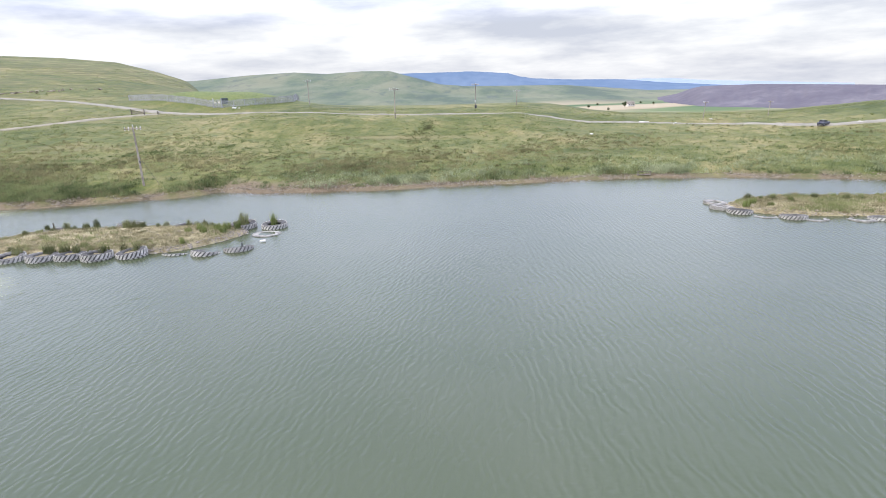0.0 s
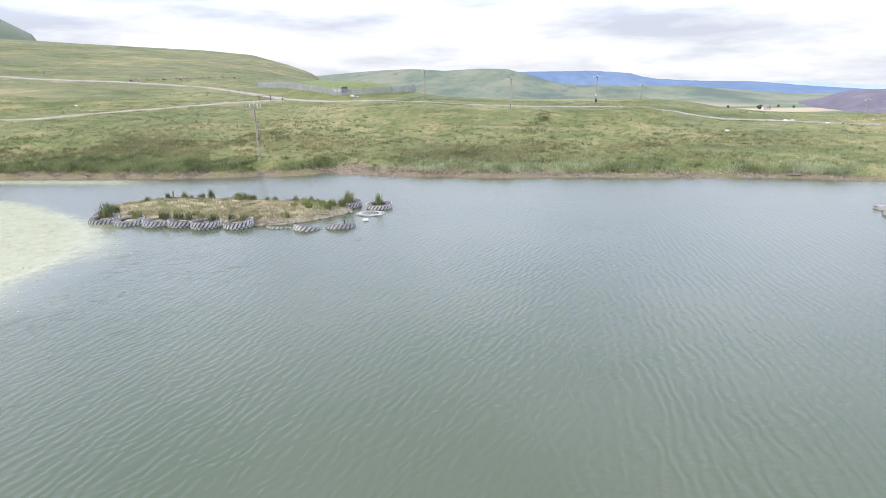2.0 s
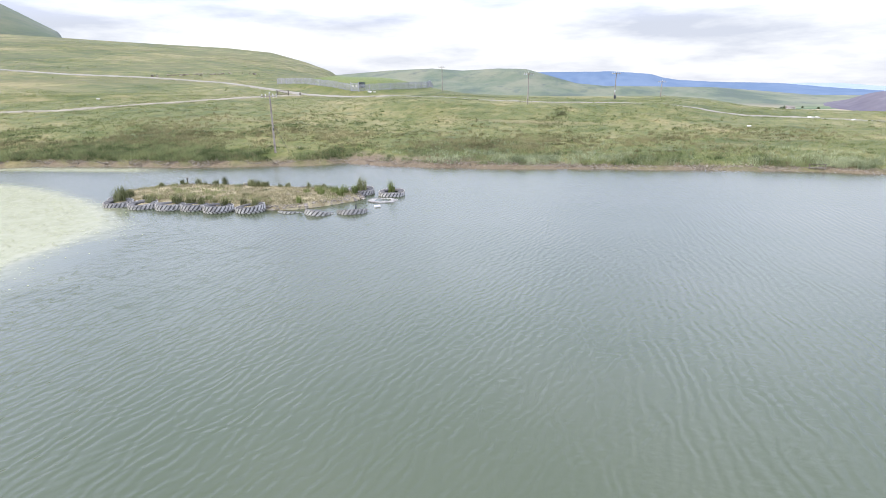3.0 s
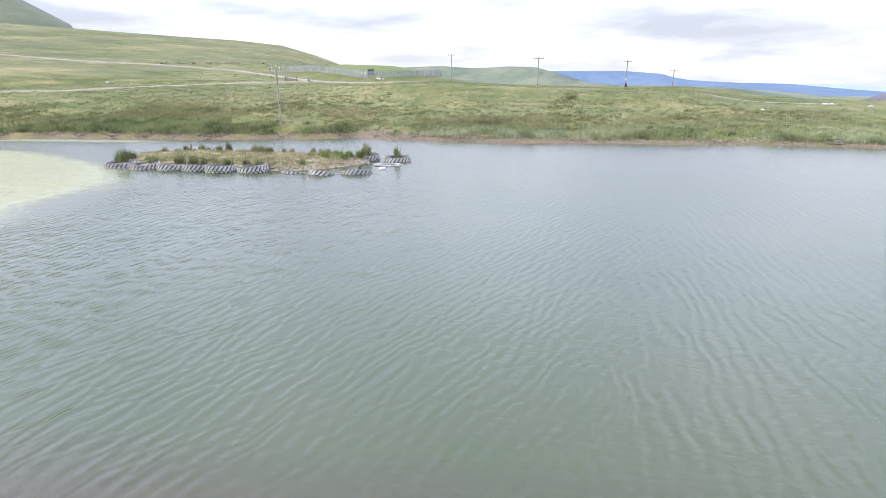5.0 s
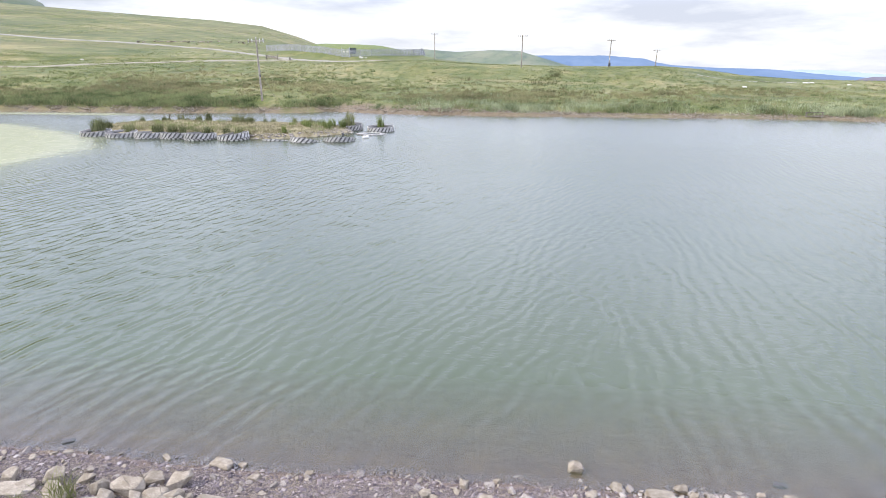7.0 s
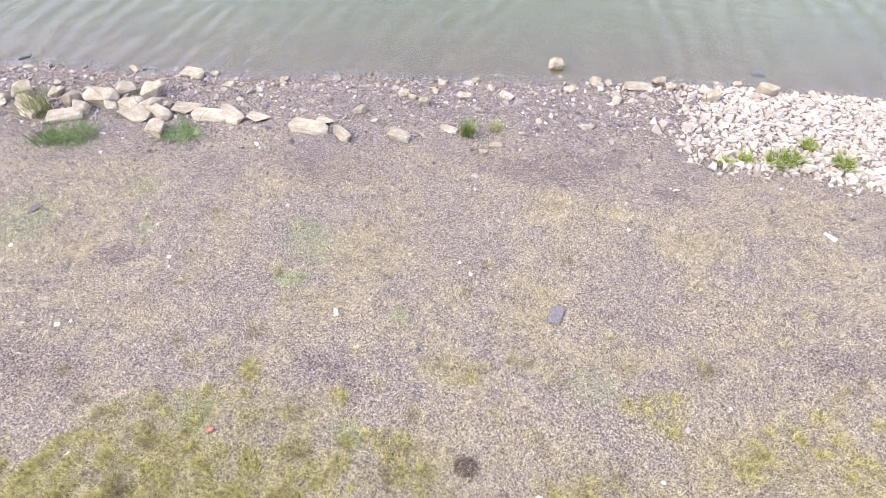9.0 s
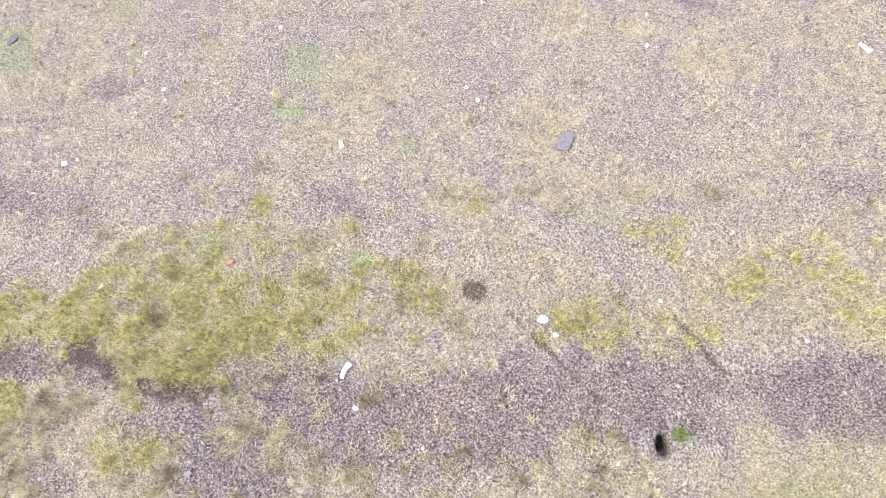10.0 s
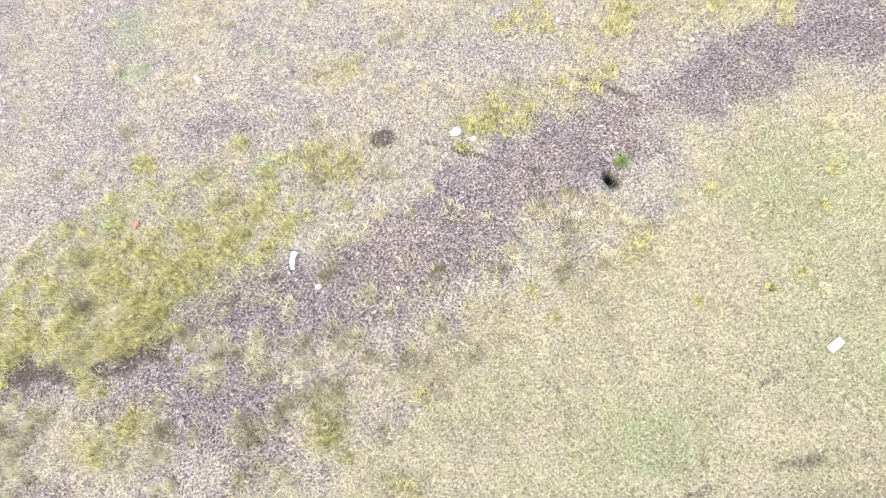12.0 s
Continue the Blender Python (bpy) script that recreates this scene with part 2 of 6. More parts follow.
    hill = np.where(r > 440, hill_top - 0.06 * (r - 440), hill)
    hill = np.where(r > 440, np.maximum(hill, 10 + (back - 10) * smooth(470, 720, r) - 40 * smooth(730, 1500, r)), hill)
    valley = -30 + 14 * smooth(-6, -24, az)
    drop = zc + (valley - zc) * smooth(0, 1, np.clip((r - rc) / 380, 0, 1))
    hills = 12 + 1700 * np.tan(np.radians(interp(az, [-60, -24.7, -20, -16, -13.1, -9.8, -7.2, -6.4, -2.5, 0, 9.2, 16.6, 24, 45],
                                                 [0.8, 0.78, 1.13, 1.27, 1.04, 1.19, 1.12, 0.88, -0.25, -0.5, -0.7, -1.36, -1.42, -1.42])))
    v = np.clip((r - 900) / 800, 0, 1)
    rise = valley + (hills - valley) * (0.55 * v + 0.45 * v * v)
    rise = rise + 22 * (fbm(x * 0.0032, y * 0.0032, 51, 5) - 0.5) * smooth(930, 1150, r) * (1 - smooth(1450, 1700, r)) * smooth(12, 0, az)
    rise = np.where(r > 1700, hills - 0.03 * (r - 1700), rise)
    beyond = np.where(r > 900, rise, drop)
    side = np.where(r > 900, smooth(-29, -26.5, az), smooth(-25.5, -21, az))
    away = hill * (1 - side) + beyond * side
    out = np.where(r > rc, away, far)
    # grassed mound of the covered reservoir
    mx, my = x + 74, y - 178
    along, across = mx * 0.85 - my * 0.53, mx * 0.53 + my * 0.85
    out = out + 4.4 * np.exp(-(np.abs(along) / 23) ** 3 - (np.abs(across) / 15) ** 3)
    z = np.where(y > sf, out, np.where(y < sn, near, bed))
    z = np.where((inside < 0) & (y < sf) & (y > sn), 0.12 * np.minimum(-inside, 8), z)
    behind = (np.abs(az) > 62) & (r > 30)
    return np.where(behind & (z > 3), 3 + (z - 3) * 0.3, z)


def land1(x, y):
    return float(land(np.array([x]), np.array([y]))[0])


# ---- ground ----
def ground_material():
    m, n, l, p = nodes_of("ground", 1.0, 0.02)
    geo = n.new("ShaderNodeNewGeometry")
    pos = geo.outputs["Position"]
    # far pasture
    broad = add_noise(n, l, 0.028, 5, 0.6, pos)
    mid = add_noise(n, l, 0.22, 5, 0.65, pos, (1.0, 0.6, 1.0))
    fine = add_noise(n, l, 2.2, 4, 0.7, pos, (1.0, 0.6, 1.0))
    tone = add_math(n, l, "ADD", add_math(n, l, "MULTIPLY", broad, 0.45),
                    add_math(n, l, "ADD", add_math(n, l, "MULTIPLY", mid, 0.35), add_math(n, l, "MULTIPLY", fine, 0.2)))
    rush_n = add_noise(n, l, 0.9, 5, 0.75, pos, (0.8, 0.4, 1.0))
    terrace = add_noise(n, l, 0.05, 6, 0.72, pos, (0.5, 3.0, 1.0))
    pasture = add_ramp(n, l, tone, [(0.41, (0.056, 0.074, 0.020)), (0.47, (0.103, 0.118, 0.036)), (0.525, (0.155, 0.156, 0.056)), (0.58, (0.245, 0.21, 0.095))])
    pasture = add_mix(n, l, add_math(n, l, "MULTIPLY", add_math(n, l, "SUBTRACT", rush_n, 0.52), 6.0, True), pasture, (0.075, 0.092, 0.032))
    pasture = add_mix(n, l, add_math(n, l, "MULTIPLY", add_math(n, l, "SUBTRACT", terrace, 0.53), 6.0, True), pasture, (0.20, 0.175, 0.082))
    contour = add_noise(n, l, 0.9, 5, 0.7, pos, (0.035, 0.02, 1.0))
    steep = n.new("ShaderNodeMapRange")
    steep.inputs[1].default_value, steep.inputs[2].default_value = 5.0, 12.0
    l.new(n.new("ShaderNodeSeparateXYZ").outputs[2], steep.inputs[0])
    l.new(pos, steep.inputs[0].links[0].from_node.inputs[0])
    ledge = add_math(n, l, "MULTIPLY", add_math(n, l, "SUBTRACT", contour, 0.47), 9.0, True)
    pasture = add_mix(n, l, add_math(n, l, "MULTIPLY", ledge, add_math(n, l, "MULTIPLY", steep.outputs[0], 0.75)), pasture, (0.105, 0.105, 0.042))
    pasture = add_mix(n, l, add_att(n, "lush"), pasture, add_ramp(n, l, fine, [(0.35, (0.085, 0.12, 0.036)), (0.65, (0.18, 0.205, 0.07))]))
    # far hills: haze painted in as paler, bluer grass, with darker bracken
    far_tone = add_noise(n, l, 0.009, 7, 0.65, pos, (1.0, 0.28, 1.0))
    distant_haze = add_ramp(n, l, far_tone, [(0.40, (0.07, 0.095, 0.066)), (0.47, (0.108, 0.135, 0.08)), (0.53, (0.132, 0.152, 0.095)), (0.60, (0.172, 0.178, 0.112))])
    col = add_mix(n, l, add_att(n, "distant_haze"), pasture, distant_haze)
    bracken = add_noise(n, l, 0.03, 6, 0.7, pos, (1.0, 0.28, 1.0))
    col = add_mix(n, l, add_math(n, l, "MULTIPLY", add_math(n, l, "MULTIPLY", add_math(n, l, "SUBTRACT", bracken, 0.54), 8.0, True), add_att(n, "distant_haze")), col, (0.085, 0.102, 0.082))
    fields = add_noise(n, l, 0.004, 2, 0.4, pos, (0.6, 2.4, 1.0))
    crops = add_ramp(n, l, fields, [(0.40, (0.06, 0.11, 0.045)), (0.47, (0.11, 0.16, 0.06)), (0.53, (0.30, 0.25, 0.16)), (0.62, (0.36, 0.30, 0.20))])
    col = add_mix(n, l, add_att(n, "valley"), col, crops)
    # stony margin
    peb = n.new("ShaderNodeTexVoronoi")
    peb.inputs["Scale"].default_value = 5.0
    l.new(pos, peb.inputs["Vector"])
    margin = add_mix(n, l, peb.outputs["Color"], (0.09, 0.067, 0.043), (0.245, 0.195, 0.135))
    col = add_mix(n, l, add_att(n, "margin"), col, margin)
    # near bank: grey-mauve grit, straw and moss
    grit_n = add_noise(n, l, 70.0, 5, 0.78, pos)
    clod = add_noise(n, l, 6.0, 6, 0.75, pos)
    chip = n.new("ShaderNodeTexVoronoi")
    chip.inputs["Scale"].default_value = 105.0
    l.new(pos, chip.inputs["Vector"])
    speck = n.new("ShaderNodeSeparateColor")
    l.new(chip.outputs["Color"], speck.inputs[0])
    tint = add_noise(n, l, 1.6, 6, 0.7, pos)
    grit = add_ramp(n, l, grit_n, [(0.395, (0.018, 0.014, 0.014)), (0.5, (0.138, 0.115, 0.104)), (0.61, (0.43, 0.38, 0.325))])
    stone = add_ramp(n, l, speck.outputs[0], [(0.0, (0.04, 0.032, 0.031)), (0.6, (0.155, 0.130, 0.119)), (0.86, (0.29, 0.252, 0.222)), (0.97, (0.55, 0.50, 0.44))])
    grit = add_mix(n, l, 0.3, grit, stone)
    grit = add_mix(n, l, add_math(n, l, "MULTIPLY", add_math(n, l, "SUBTRACT", tint, 0.42), 4.5, True), add_mix(n, l, 1.0, grit, (0.92, 0.90, 0.93), "MULTIPLY"), add_mix(n, l, 1.0, grit, (1.12, 1.08, 0.96), "MULTIPLY"))
    straw = add_ramp(n, l, grit_n, [(0.37, (0.115, 0.093, 0.062)), (0.63, (0.39, 0.34, 0.235))])
    moss = add_ramp(n, l, grit_n, [(0.38, (0.04, 0.037, 0.014)), (0.62, (0.29, 0.265, 0.10))])
    green = add_ramp(n, l, grit_n, [(0.37, (0.055, 0.07, 0.03)), (0.63, (0.24, 0.29, 0.14))])
    sm = add_math(n, l, "MULTIPLY", add_math(n, l, "SUBTRACT", clod, 0.44), 5.0, True)
    bank = add_mix(n, l, add_math(n, l, "MULTIPLY", sm, add_att(n, "straw")), grit, straw)
    bank = add_mix(n, l, add_att(n, "bare"), bank, add_mix(n, l, 1.0, grit, (0.74, 0.70, 0.74), "MULTIPLY"))
    bank = add_mix(n, l, add_math(n, l, "MULTIPLY", add_att(n, "moss"), 0.7), bank, moss)
    sward = add_ramp(n, l, grit_n, [(0.39, (0.105, 0.088, 0.05)), (0.61, (0.345, 0.295, 0.20))])
    sward = add_mix(n, l, add_math(n, l, "MULTIPLY", add_math(n, l, "SUBTRACT", tint, 0.46), 5.0, True), sward, add_mix(n, l, 1.0, sward, (0.78, 0.90, 0.74), "MULTIPLY"))
    bank = add_mix(n, l, add_math(n, l, "MULTIPLY", add_att(n, "meadow"), 0.75), bank, sward)
    bank = add_mix(n, l, add_math(n, l, "MULTIPLY", add_att(n, "green"), 0.6), bank, green)
    # soil colour doubles as painted shade under the turf edge and in the burrow
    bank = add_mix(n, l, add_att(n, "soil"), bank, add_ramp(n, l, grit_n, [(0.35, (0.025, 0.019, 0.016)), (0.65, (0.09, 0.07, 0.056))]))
    wet = add_mix(n, l, 1.0, bank, (0.98, 0.90, 0.86), "MULTIPLY")
    bank = add_mix(n, l, add_att(n, "wet"), bank, wet)
    col = add_mix(n, l, add_att(n, "near"), col, bank)
    l.new(col, p.inputs["Base Color"])
    rough = add_math(n, l, "SUBTRACT", 0.95, add_math(n, l, "MULTIPLY", add_att(n, "wet"), 0.45))
    l.new(rough, p.inputs["Roughness"])
    h = add_math(n, l, "ADD", add_math(n, l, "ADD", add_math(n, l, "MULTIPLY", grit_n, 0.016), add_math(n, l, "MULTIPLY", speck.outputs[1], 0.006)), add_math(n, l, "ADD", add_math(n, l, "MULTIPLY", mid, 0.25), add_math(n, l, "MULTIPLY", add_math(n, l, "MULTIPLY", clod, 0.09), add_att(n, "near"))))
    add_bump(n, l, p, h, 0.7, 1.0)
    return m


def line_gap(x, y, ax, ay, bx, by):
    """Distance to a stretch of line."""
    t = np.clip(((x - ax) * (bx - ax) + (y - ay) * (by - ay)) / ((bx - ax) ** 2 + (by - ay) ** 2), 0, 1)
    return np.hypot(x - ax - t * (bx - ax), y - ay - t * (by - ay))


def meadow_chance(x, y):
    return np.clip(smooth(0.5, -0.3, y - interp(x, [-3, -1.63, -0.69, -0.05, 0.5, 0.89, 1.36, 1.92, 2.45, 5], [2.2, 2.68, 3.21, 3.57, 3.62, 3.70, 4.18, 4.25, 4.15, 4.4]) + 0.7 * (fbm(x * 5, y * 5, 65, 3) - 0.5)) * smooth(-2.4, -1.6, x + 1.3 * np.clip(2.3 - y, 0, 9) + 1.6 * (fbm(x * 1.1, y * 1.1, 79, 3) - 0.5) * smooth(2.5, 1.5, y)), 0, 1)


def near_masks(x, y):
    """Straw, moss, bare grit and dark soil with some painted shade on the near bank, each 0 to 1."""
    blot = fbm(x * 1.5, y * 1.5, 61, 4)
    fine = fbm(x * 5, y * 5, 65, 3)
    e = shore_near(x) - y
    dry = smooth(1.3, 2.6, e + 1.4 * (blot - 0.5))

    def pad(cx, cy, rx, ry, turn=0.0, edge=1.5):
        c, q = math.cos(turn), math.sin(turn)
        d = np.hypot(((x - cx) * c + (y - cy) * q) / rx, (-(x - cx) * q + (y - cy) * c) / ry)
        return smooth(1 + 0.35 * edge, 1 - 0.35 * edge, d + 1.2 * (blot - 0.5) + 1.6 * (fine - 0.5))

    def region(corners, edge=0.10, rag=0.5):
        """A ragged patch with these corners."""
        p = np.array(corners)
        q = np.roll(p, -1, 0)
        d = np.minimum.reduce([line_gap(x, y, *u, *v) for u, v in zip(p, q)])
        inside = np.zeros(np.shape(x), bool)
        for (ax, ay), (bx, by) in zip(p, q):
            inside ^= ((ay > y) != (by > y)) & (x < (bx - ax) * (y - ay) / (by - ay + 1e-9) + ax)
        return smooth(-edge, edge, np.where(inside, d, -d) + rag * (0.6 * (blot - 0.5) + 0.8 * (fine - 0.5)))

    meadow_edge = interp(x, [-3, -1.63, -0.69, -0.05, 0.5, 0.89, 1.36, 1.92, 2.45, 5], [2.2, 2.68, 3.21, 3.57, 3.62, 3.70, 4.18, 4.25, 4.15, 4.4])
    meadow = smooth(0.12, -0.16, y - meadow_edge + 0.5 * (blot - 0.5) + 0.6 * (fine - 0.5)) * smooth(-2.4, -1.6, x + 1.3 * np.clip(2.3 - y, 0, 9) + 1.6 * (fbm(x * 1.1, y * 1.1, 79, 3) - 0.5) * smooth(2.5, 1.5, y))
    moss = np.maximum.reduce([region([(-5.2, 4.1), (-4.24, 4.12), (-3.75, 4.16), (-3.45, 4.70), (-2.77, 4.97), (-2.06, 5.05), (-1.5, 4.97), (-1.55, 4.48), (-2.1, 4.05), (-2.45, 3.88), (-3.08, 3.80), (-3.49, 4.0), (-4.09, 3.86), (-5.2, 3.7)], 0.16, 0.9) * (0.34 + 0.66 * smooth(1.0, 0.1, y - 3.75 - 0.1 * (x + 3.5))),
                              0.8 * pad(-3.9, 3.45, 0.3, 0.22, 0.2), 0.75 * pad(-2.86, 3.34, 0.25, 0.14, 0.3), 0.32 * pad(-1.1, 4.75, 0.4, 0.25, 0.1), 0.36 * pad(0.2, 4.78, 0.5, 0.17, 0.1), 0.24 * pad(1.5, 5.4, 0.7, 0.3, 0.1),
                              0.3 * pad(2.2, 5.2, 0.5, 0.25), 0.75 * pad(-1.5, 3.03, 0.14, 0.22), 0.22 * pad(-0.97, 5.6, 0.2, 0.12), 0.4 * pad(0.6, 5.6, 0.2, 0.15), 0.45 * pad(-4.9, 4.7, 0.3, 0.2)])
    bare = np.maximum.reduce([region([(-2.2, 3.98), (-1.6, 4.10), (-1.1, 4.22), (-0.5, 4.32), (0.0, 4.45), (0.45, 4.72), (0.75, 4.95), (1.1, 4.75), (1.7, 4.92), (2.8, 4.95), (2.8, 4.45), (1.75, 4.42), (1.2, 4.27), (0.7, 4.22), (0.2, 4.0), (-0.3, 3.82), (-0.8, 3.58), (-1.1, 3.50), (-1.6, 3.62), (-2.0, 3.75)], 0.12, 0.6),
                              0.85 * region([(-2.55, 3.55), (-2.0, 3.62), (-1.72, 3.30), (-1.9, 2.9), (-2.3, 3.08)], 0.12, 0.6), 0.9 * pad(-3.27, 4.32, 0.13, 0.08), 0.9 * pad(-2.68, 3.56, 0.28, 0.10, 0.2), 0.8 * pad(-3.15, 3.1, 0.18, 0.12), pad(-3.8, 3.74, 0.6, 0.16, 0.12),
                              0.7 * pad(-0.5, 8.15, 0.55, 0.2, 0.2), 0.7 * pad(-0.1, 8.35, 0.4, 0.2, 0.2), 0.75 * pad(0.7, 8.0, 0.2, 0.1), 0.6 * pad(-4.34, 6.15, 0.16, 0.12), 0.6 * pad(-4.5, 4.95, 0.6, 0.22), 0.5 * pad(2.0, 6.3, 0.4, 0.16), 0.6 * pad(-1.9, 5.4, 0.4, 0.12, -0.35),
                              0.8 * pad(1.0, 2.73, 0.14, 0.05), 0.8 * pad(1.17, 2.59, 0.12, 0.05), 0.5 * pad(-3.0, 7.7, 0.8, 0.25)])
    tufty = np.maximum.reduce([pad(-2.02, 6.58, 0.36, 0.33), pad(-2.25, 6.0, 0.28, 0.18), pad(-0.48, 6.3, 0.24, 0.38), pad(-0.3, 5.88, 0.3, 0.18), pad(-0.97, 5.59, 0.28, 0.16), pad(0.23, 5.98, 0.28, 0.18), pad(0.92, 7.3, 0.35, 0.22), pad(-0.39, 7.55, 0.2, 0.25), pad(0.15, 7.6, 0.25, 0.12), pad(-4.9, 6.1, 0.3, 0.25),
                               pad(-2.98, 3.42, 0.3, 0.2), pad(-1.9, 3.9, 0.3, 0.08), pad(2.4, 7.2, 0.6, 0.35), pad(-4.4, 3.3, 0.5, 0.2)])
    crumb = fbm(x * 9, y * 9, 67, 3)
    grain = fbm(x * 22, y * 22, 69, 2)
    moss = np.clip(np.maximum(moss, 0.25 * meadow) * (0.55 + 0.8 * smooth(0.34, 0.6, 0.6 * crumb + 0.4 * grain)), 0, 1)
    straw = np.clip(dry * (0.30 + 0.2 * smooth(0.38, 0.66, blot) + 1.1 * tufty + 0.9 * meadow) * (0.5 + 0.9 * smooth(0.36, 0.62, 0.5 * crumb + 0.5 * grain)) * (1 - 0.95 * bare), 0, 1)
    # grooves have no relief, only a dark line in the colour
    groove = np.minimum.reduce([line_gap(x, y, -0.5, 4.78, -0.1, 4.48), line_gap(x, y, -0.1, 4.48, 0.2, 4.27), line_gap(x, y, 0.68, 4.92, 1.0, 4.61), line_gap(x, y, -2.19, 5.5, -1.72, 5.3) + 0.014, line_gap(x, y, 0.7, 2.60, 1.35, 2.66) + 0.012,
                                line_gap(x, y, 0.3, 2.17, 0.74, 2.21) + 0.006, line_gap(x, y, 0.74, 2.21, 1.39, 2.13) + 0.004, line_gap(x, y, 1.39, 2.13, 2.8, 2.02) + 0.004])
    # shade under the eroded turf edge, painted dark along this line
    lip_shade = np.minimum.reduce([line_gap(x, y, *p, *q) for p, q in zip([(-4.6, 3.72), (-3.5, 3.93), (-3.05, 3.74), (-2.45, 3.82), (-2.1, 3.98)], [(-3.5, 3.93), (-3.05, 3.74), (-2.45, 3.82), (-2.1, 3.98), (-1.65, 4.08)])])
    # dug earth, plus the turf edge's and burrow hole's shade as colour
    soil = np.maximum.reduce([0.5 * pad(-3.85, 3.76, 0.55, 0.12, 0.12) * smooth(0.36, 0.55, crumb), 0.95 * smooth(0.085, 0.02, lip_shade + 0.25 * (fine - 0.5)) * smooth(0.42, 0.56, crumb), 0.8 * smooth(0.024, 0.004, groove + 0.06 * (fine - 0.5)), 0.9 * smooth(1.2, 0.7, np.hypot((x + 0.76) / 0.12, (y - 4.88) / 0.10) + 0.8 * (fine - 0.5)),
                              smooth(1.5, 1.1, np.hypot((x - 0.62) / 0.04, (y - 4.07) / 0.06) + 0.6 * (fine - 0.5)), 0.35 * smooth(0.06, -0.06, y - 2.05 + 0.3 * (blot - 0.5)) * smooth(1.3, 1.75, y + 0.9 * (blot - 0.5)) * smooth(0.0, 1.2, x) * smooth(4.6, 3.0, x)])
    return straw, moss * (1 - 0.7 * bare), bare, soil


def green_mask(x, y):
    """Thin patches of fresh green seedlings, 0 to 1."""
    rag = 1.3 * (fbm(x * 4, y * 4, 75, 3) - 0.5) + 0.9 * (fbm(x * 14, y * 14, 77, 2) - 0.5)
    spots = ((-2.58, 6.68, 0.24, 0.24, 0.5), (-2.58, 6.19, 0.13, 0.09, 0.8), (-4.53, 7.03, 0.2, 0.15, 0.6), (-5.38, 6.33, 0.3, 0.35, 0.5), (-1.64, 4.94, 0.12, 0.09, 0.7), (0.21, 2.47, 0.34, 0.2, 0.6), (1.51, 2.72, 0.35, 0.25, 0.55),
             (1.74, 3.55, 0.5, 0.35, 0.4), (-2.75, 4.85, 0.12, 0.1, 0.6), (-1.55, 6.0, 0.1, 0.07, 0.5), (-4.2, 6.5, 0.1, 0.08, 0.5), (0.05, 5.65, 0.2, 0.12, 0.3))
    return np.clip(np.maximum.reduce([w * smooth(1.35, 0.6, np.hypot((x - cx) / rx, (y - cy) / ry) + rag) for cx, cy, rx, ry, w in spots]), 0, 1)


def build_ground():
    az = np.concatenate([np.arange(-60, 46, 0.27), np.arange(46, 300, 1.3)])
    rad = np.concatenate([0.35 * 1.014 ** np.arange(int(math.log(7.5 / 0.35) / math.log(1.014))), 7.5 * 1.031 ** np.arange(int(math.log(4700 / 7.5) / math.log(1.031)) + 1)])
    a, r = np.meshgrid(np.radians(az), rad)
    x, y = CX + r * np.sin(a), CY + r * np.cos(a)
    x, y = np.concatenate([[CX], x.ravel()]), np.concatenate([[CY], y.ravel()])
    z = land(x, y)
    nr, na = len(rad), len(az)
    i, j = np.meshgrid(np.arange(nr - 1), np.arange(na), indexing="ij")
    k = (j + 1) % na
    quads = np.stack([1 + i * na + j, 1 + i * na + k, 1 + (i + 1) * na + k, 1 + (i + 1) * na + j], -1).reshape(-1, 4)[:, ::-1]
    jj = np.arange(na)
    fan = np.stack([np.zeros(na, int), 1 + (jj + 1) % na, 1 + jj], -1)[:, ::-1]
    sf, sn = shore_far(x), shore_near(x)
    rr = np.hypot(x - CX, y - CY)
    azv = np.degrees(np.arctan2(x - CX, y - CY))
    straw, moss, bare, soil = near_masks(x, y)
    near = 1 - smooth(12, 22, y)
    near = np.where(rr < 26, near, near * (1 - smooth(26, 60, rr)))
    d = y - sf
    margin = smooth(-4, -0.5, d) * (1 - smooth(0.45, 1.0, d / (1 + 2.6 * smooth(-34, -29, x) * smooth(-8, -15, x)) + 0.7 * (fbm(x * 0.3, y * 0.3, 71, 3) - 0.5))) * (rr > 20)
    wet = smooth(-0.30, 0.05, y - sn)
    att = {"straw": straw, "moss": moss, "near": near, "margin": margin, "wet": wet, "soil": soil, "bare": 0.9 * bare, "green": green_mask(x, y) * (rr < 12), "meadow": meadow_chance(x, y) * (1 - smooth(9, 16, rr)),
           # the haze colour of the hills sets in with distance from the centre
           "distant_haze": smooth(400, 680, rr), "lush": np.exp(-(np.abs((x + 74) * 0.85 - (y - 178) * 0.53) / 25) ** 4 - (np.abs((x + 74) * 0.53 + (y - 178) * 0.85) / 16) ** 4), "valley": smooth(300, 420, rr) * (1 - smooth(900, 1150, rr)) * smooth(4, 9, azv)}
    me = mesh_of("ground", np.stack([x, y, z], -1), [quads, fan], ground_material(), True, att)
    return tagged(new("ground", me), "rolling upland pasture with a bare grey grit bank", "ground", kind="structure")


build_ground()


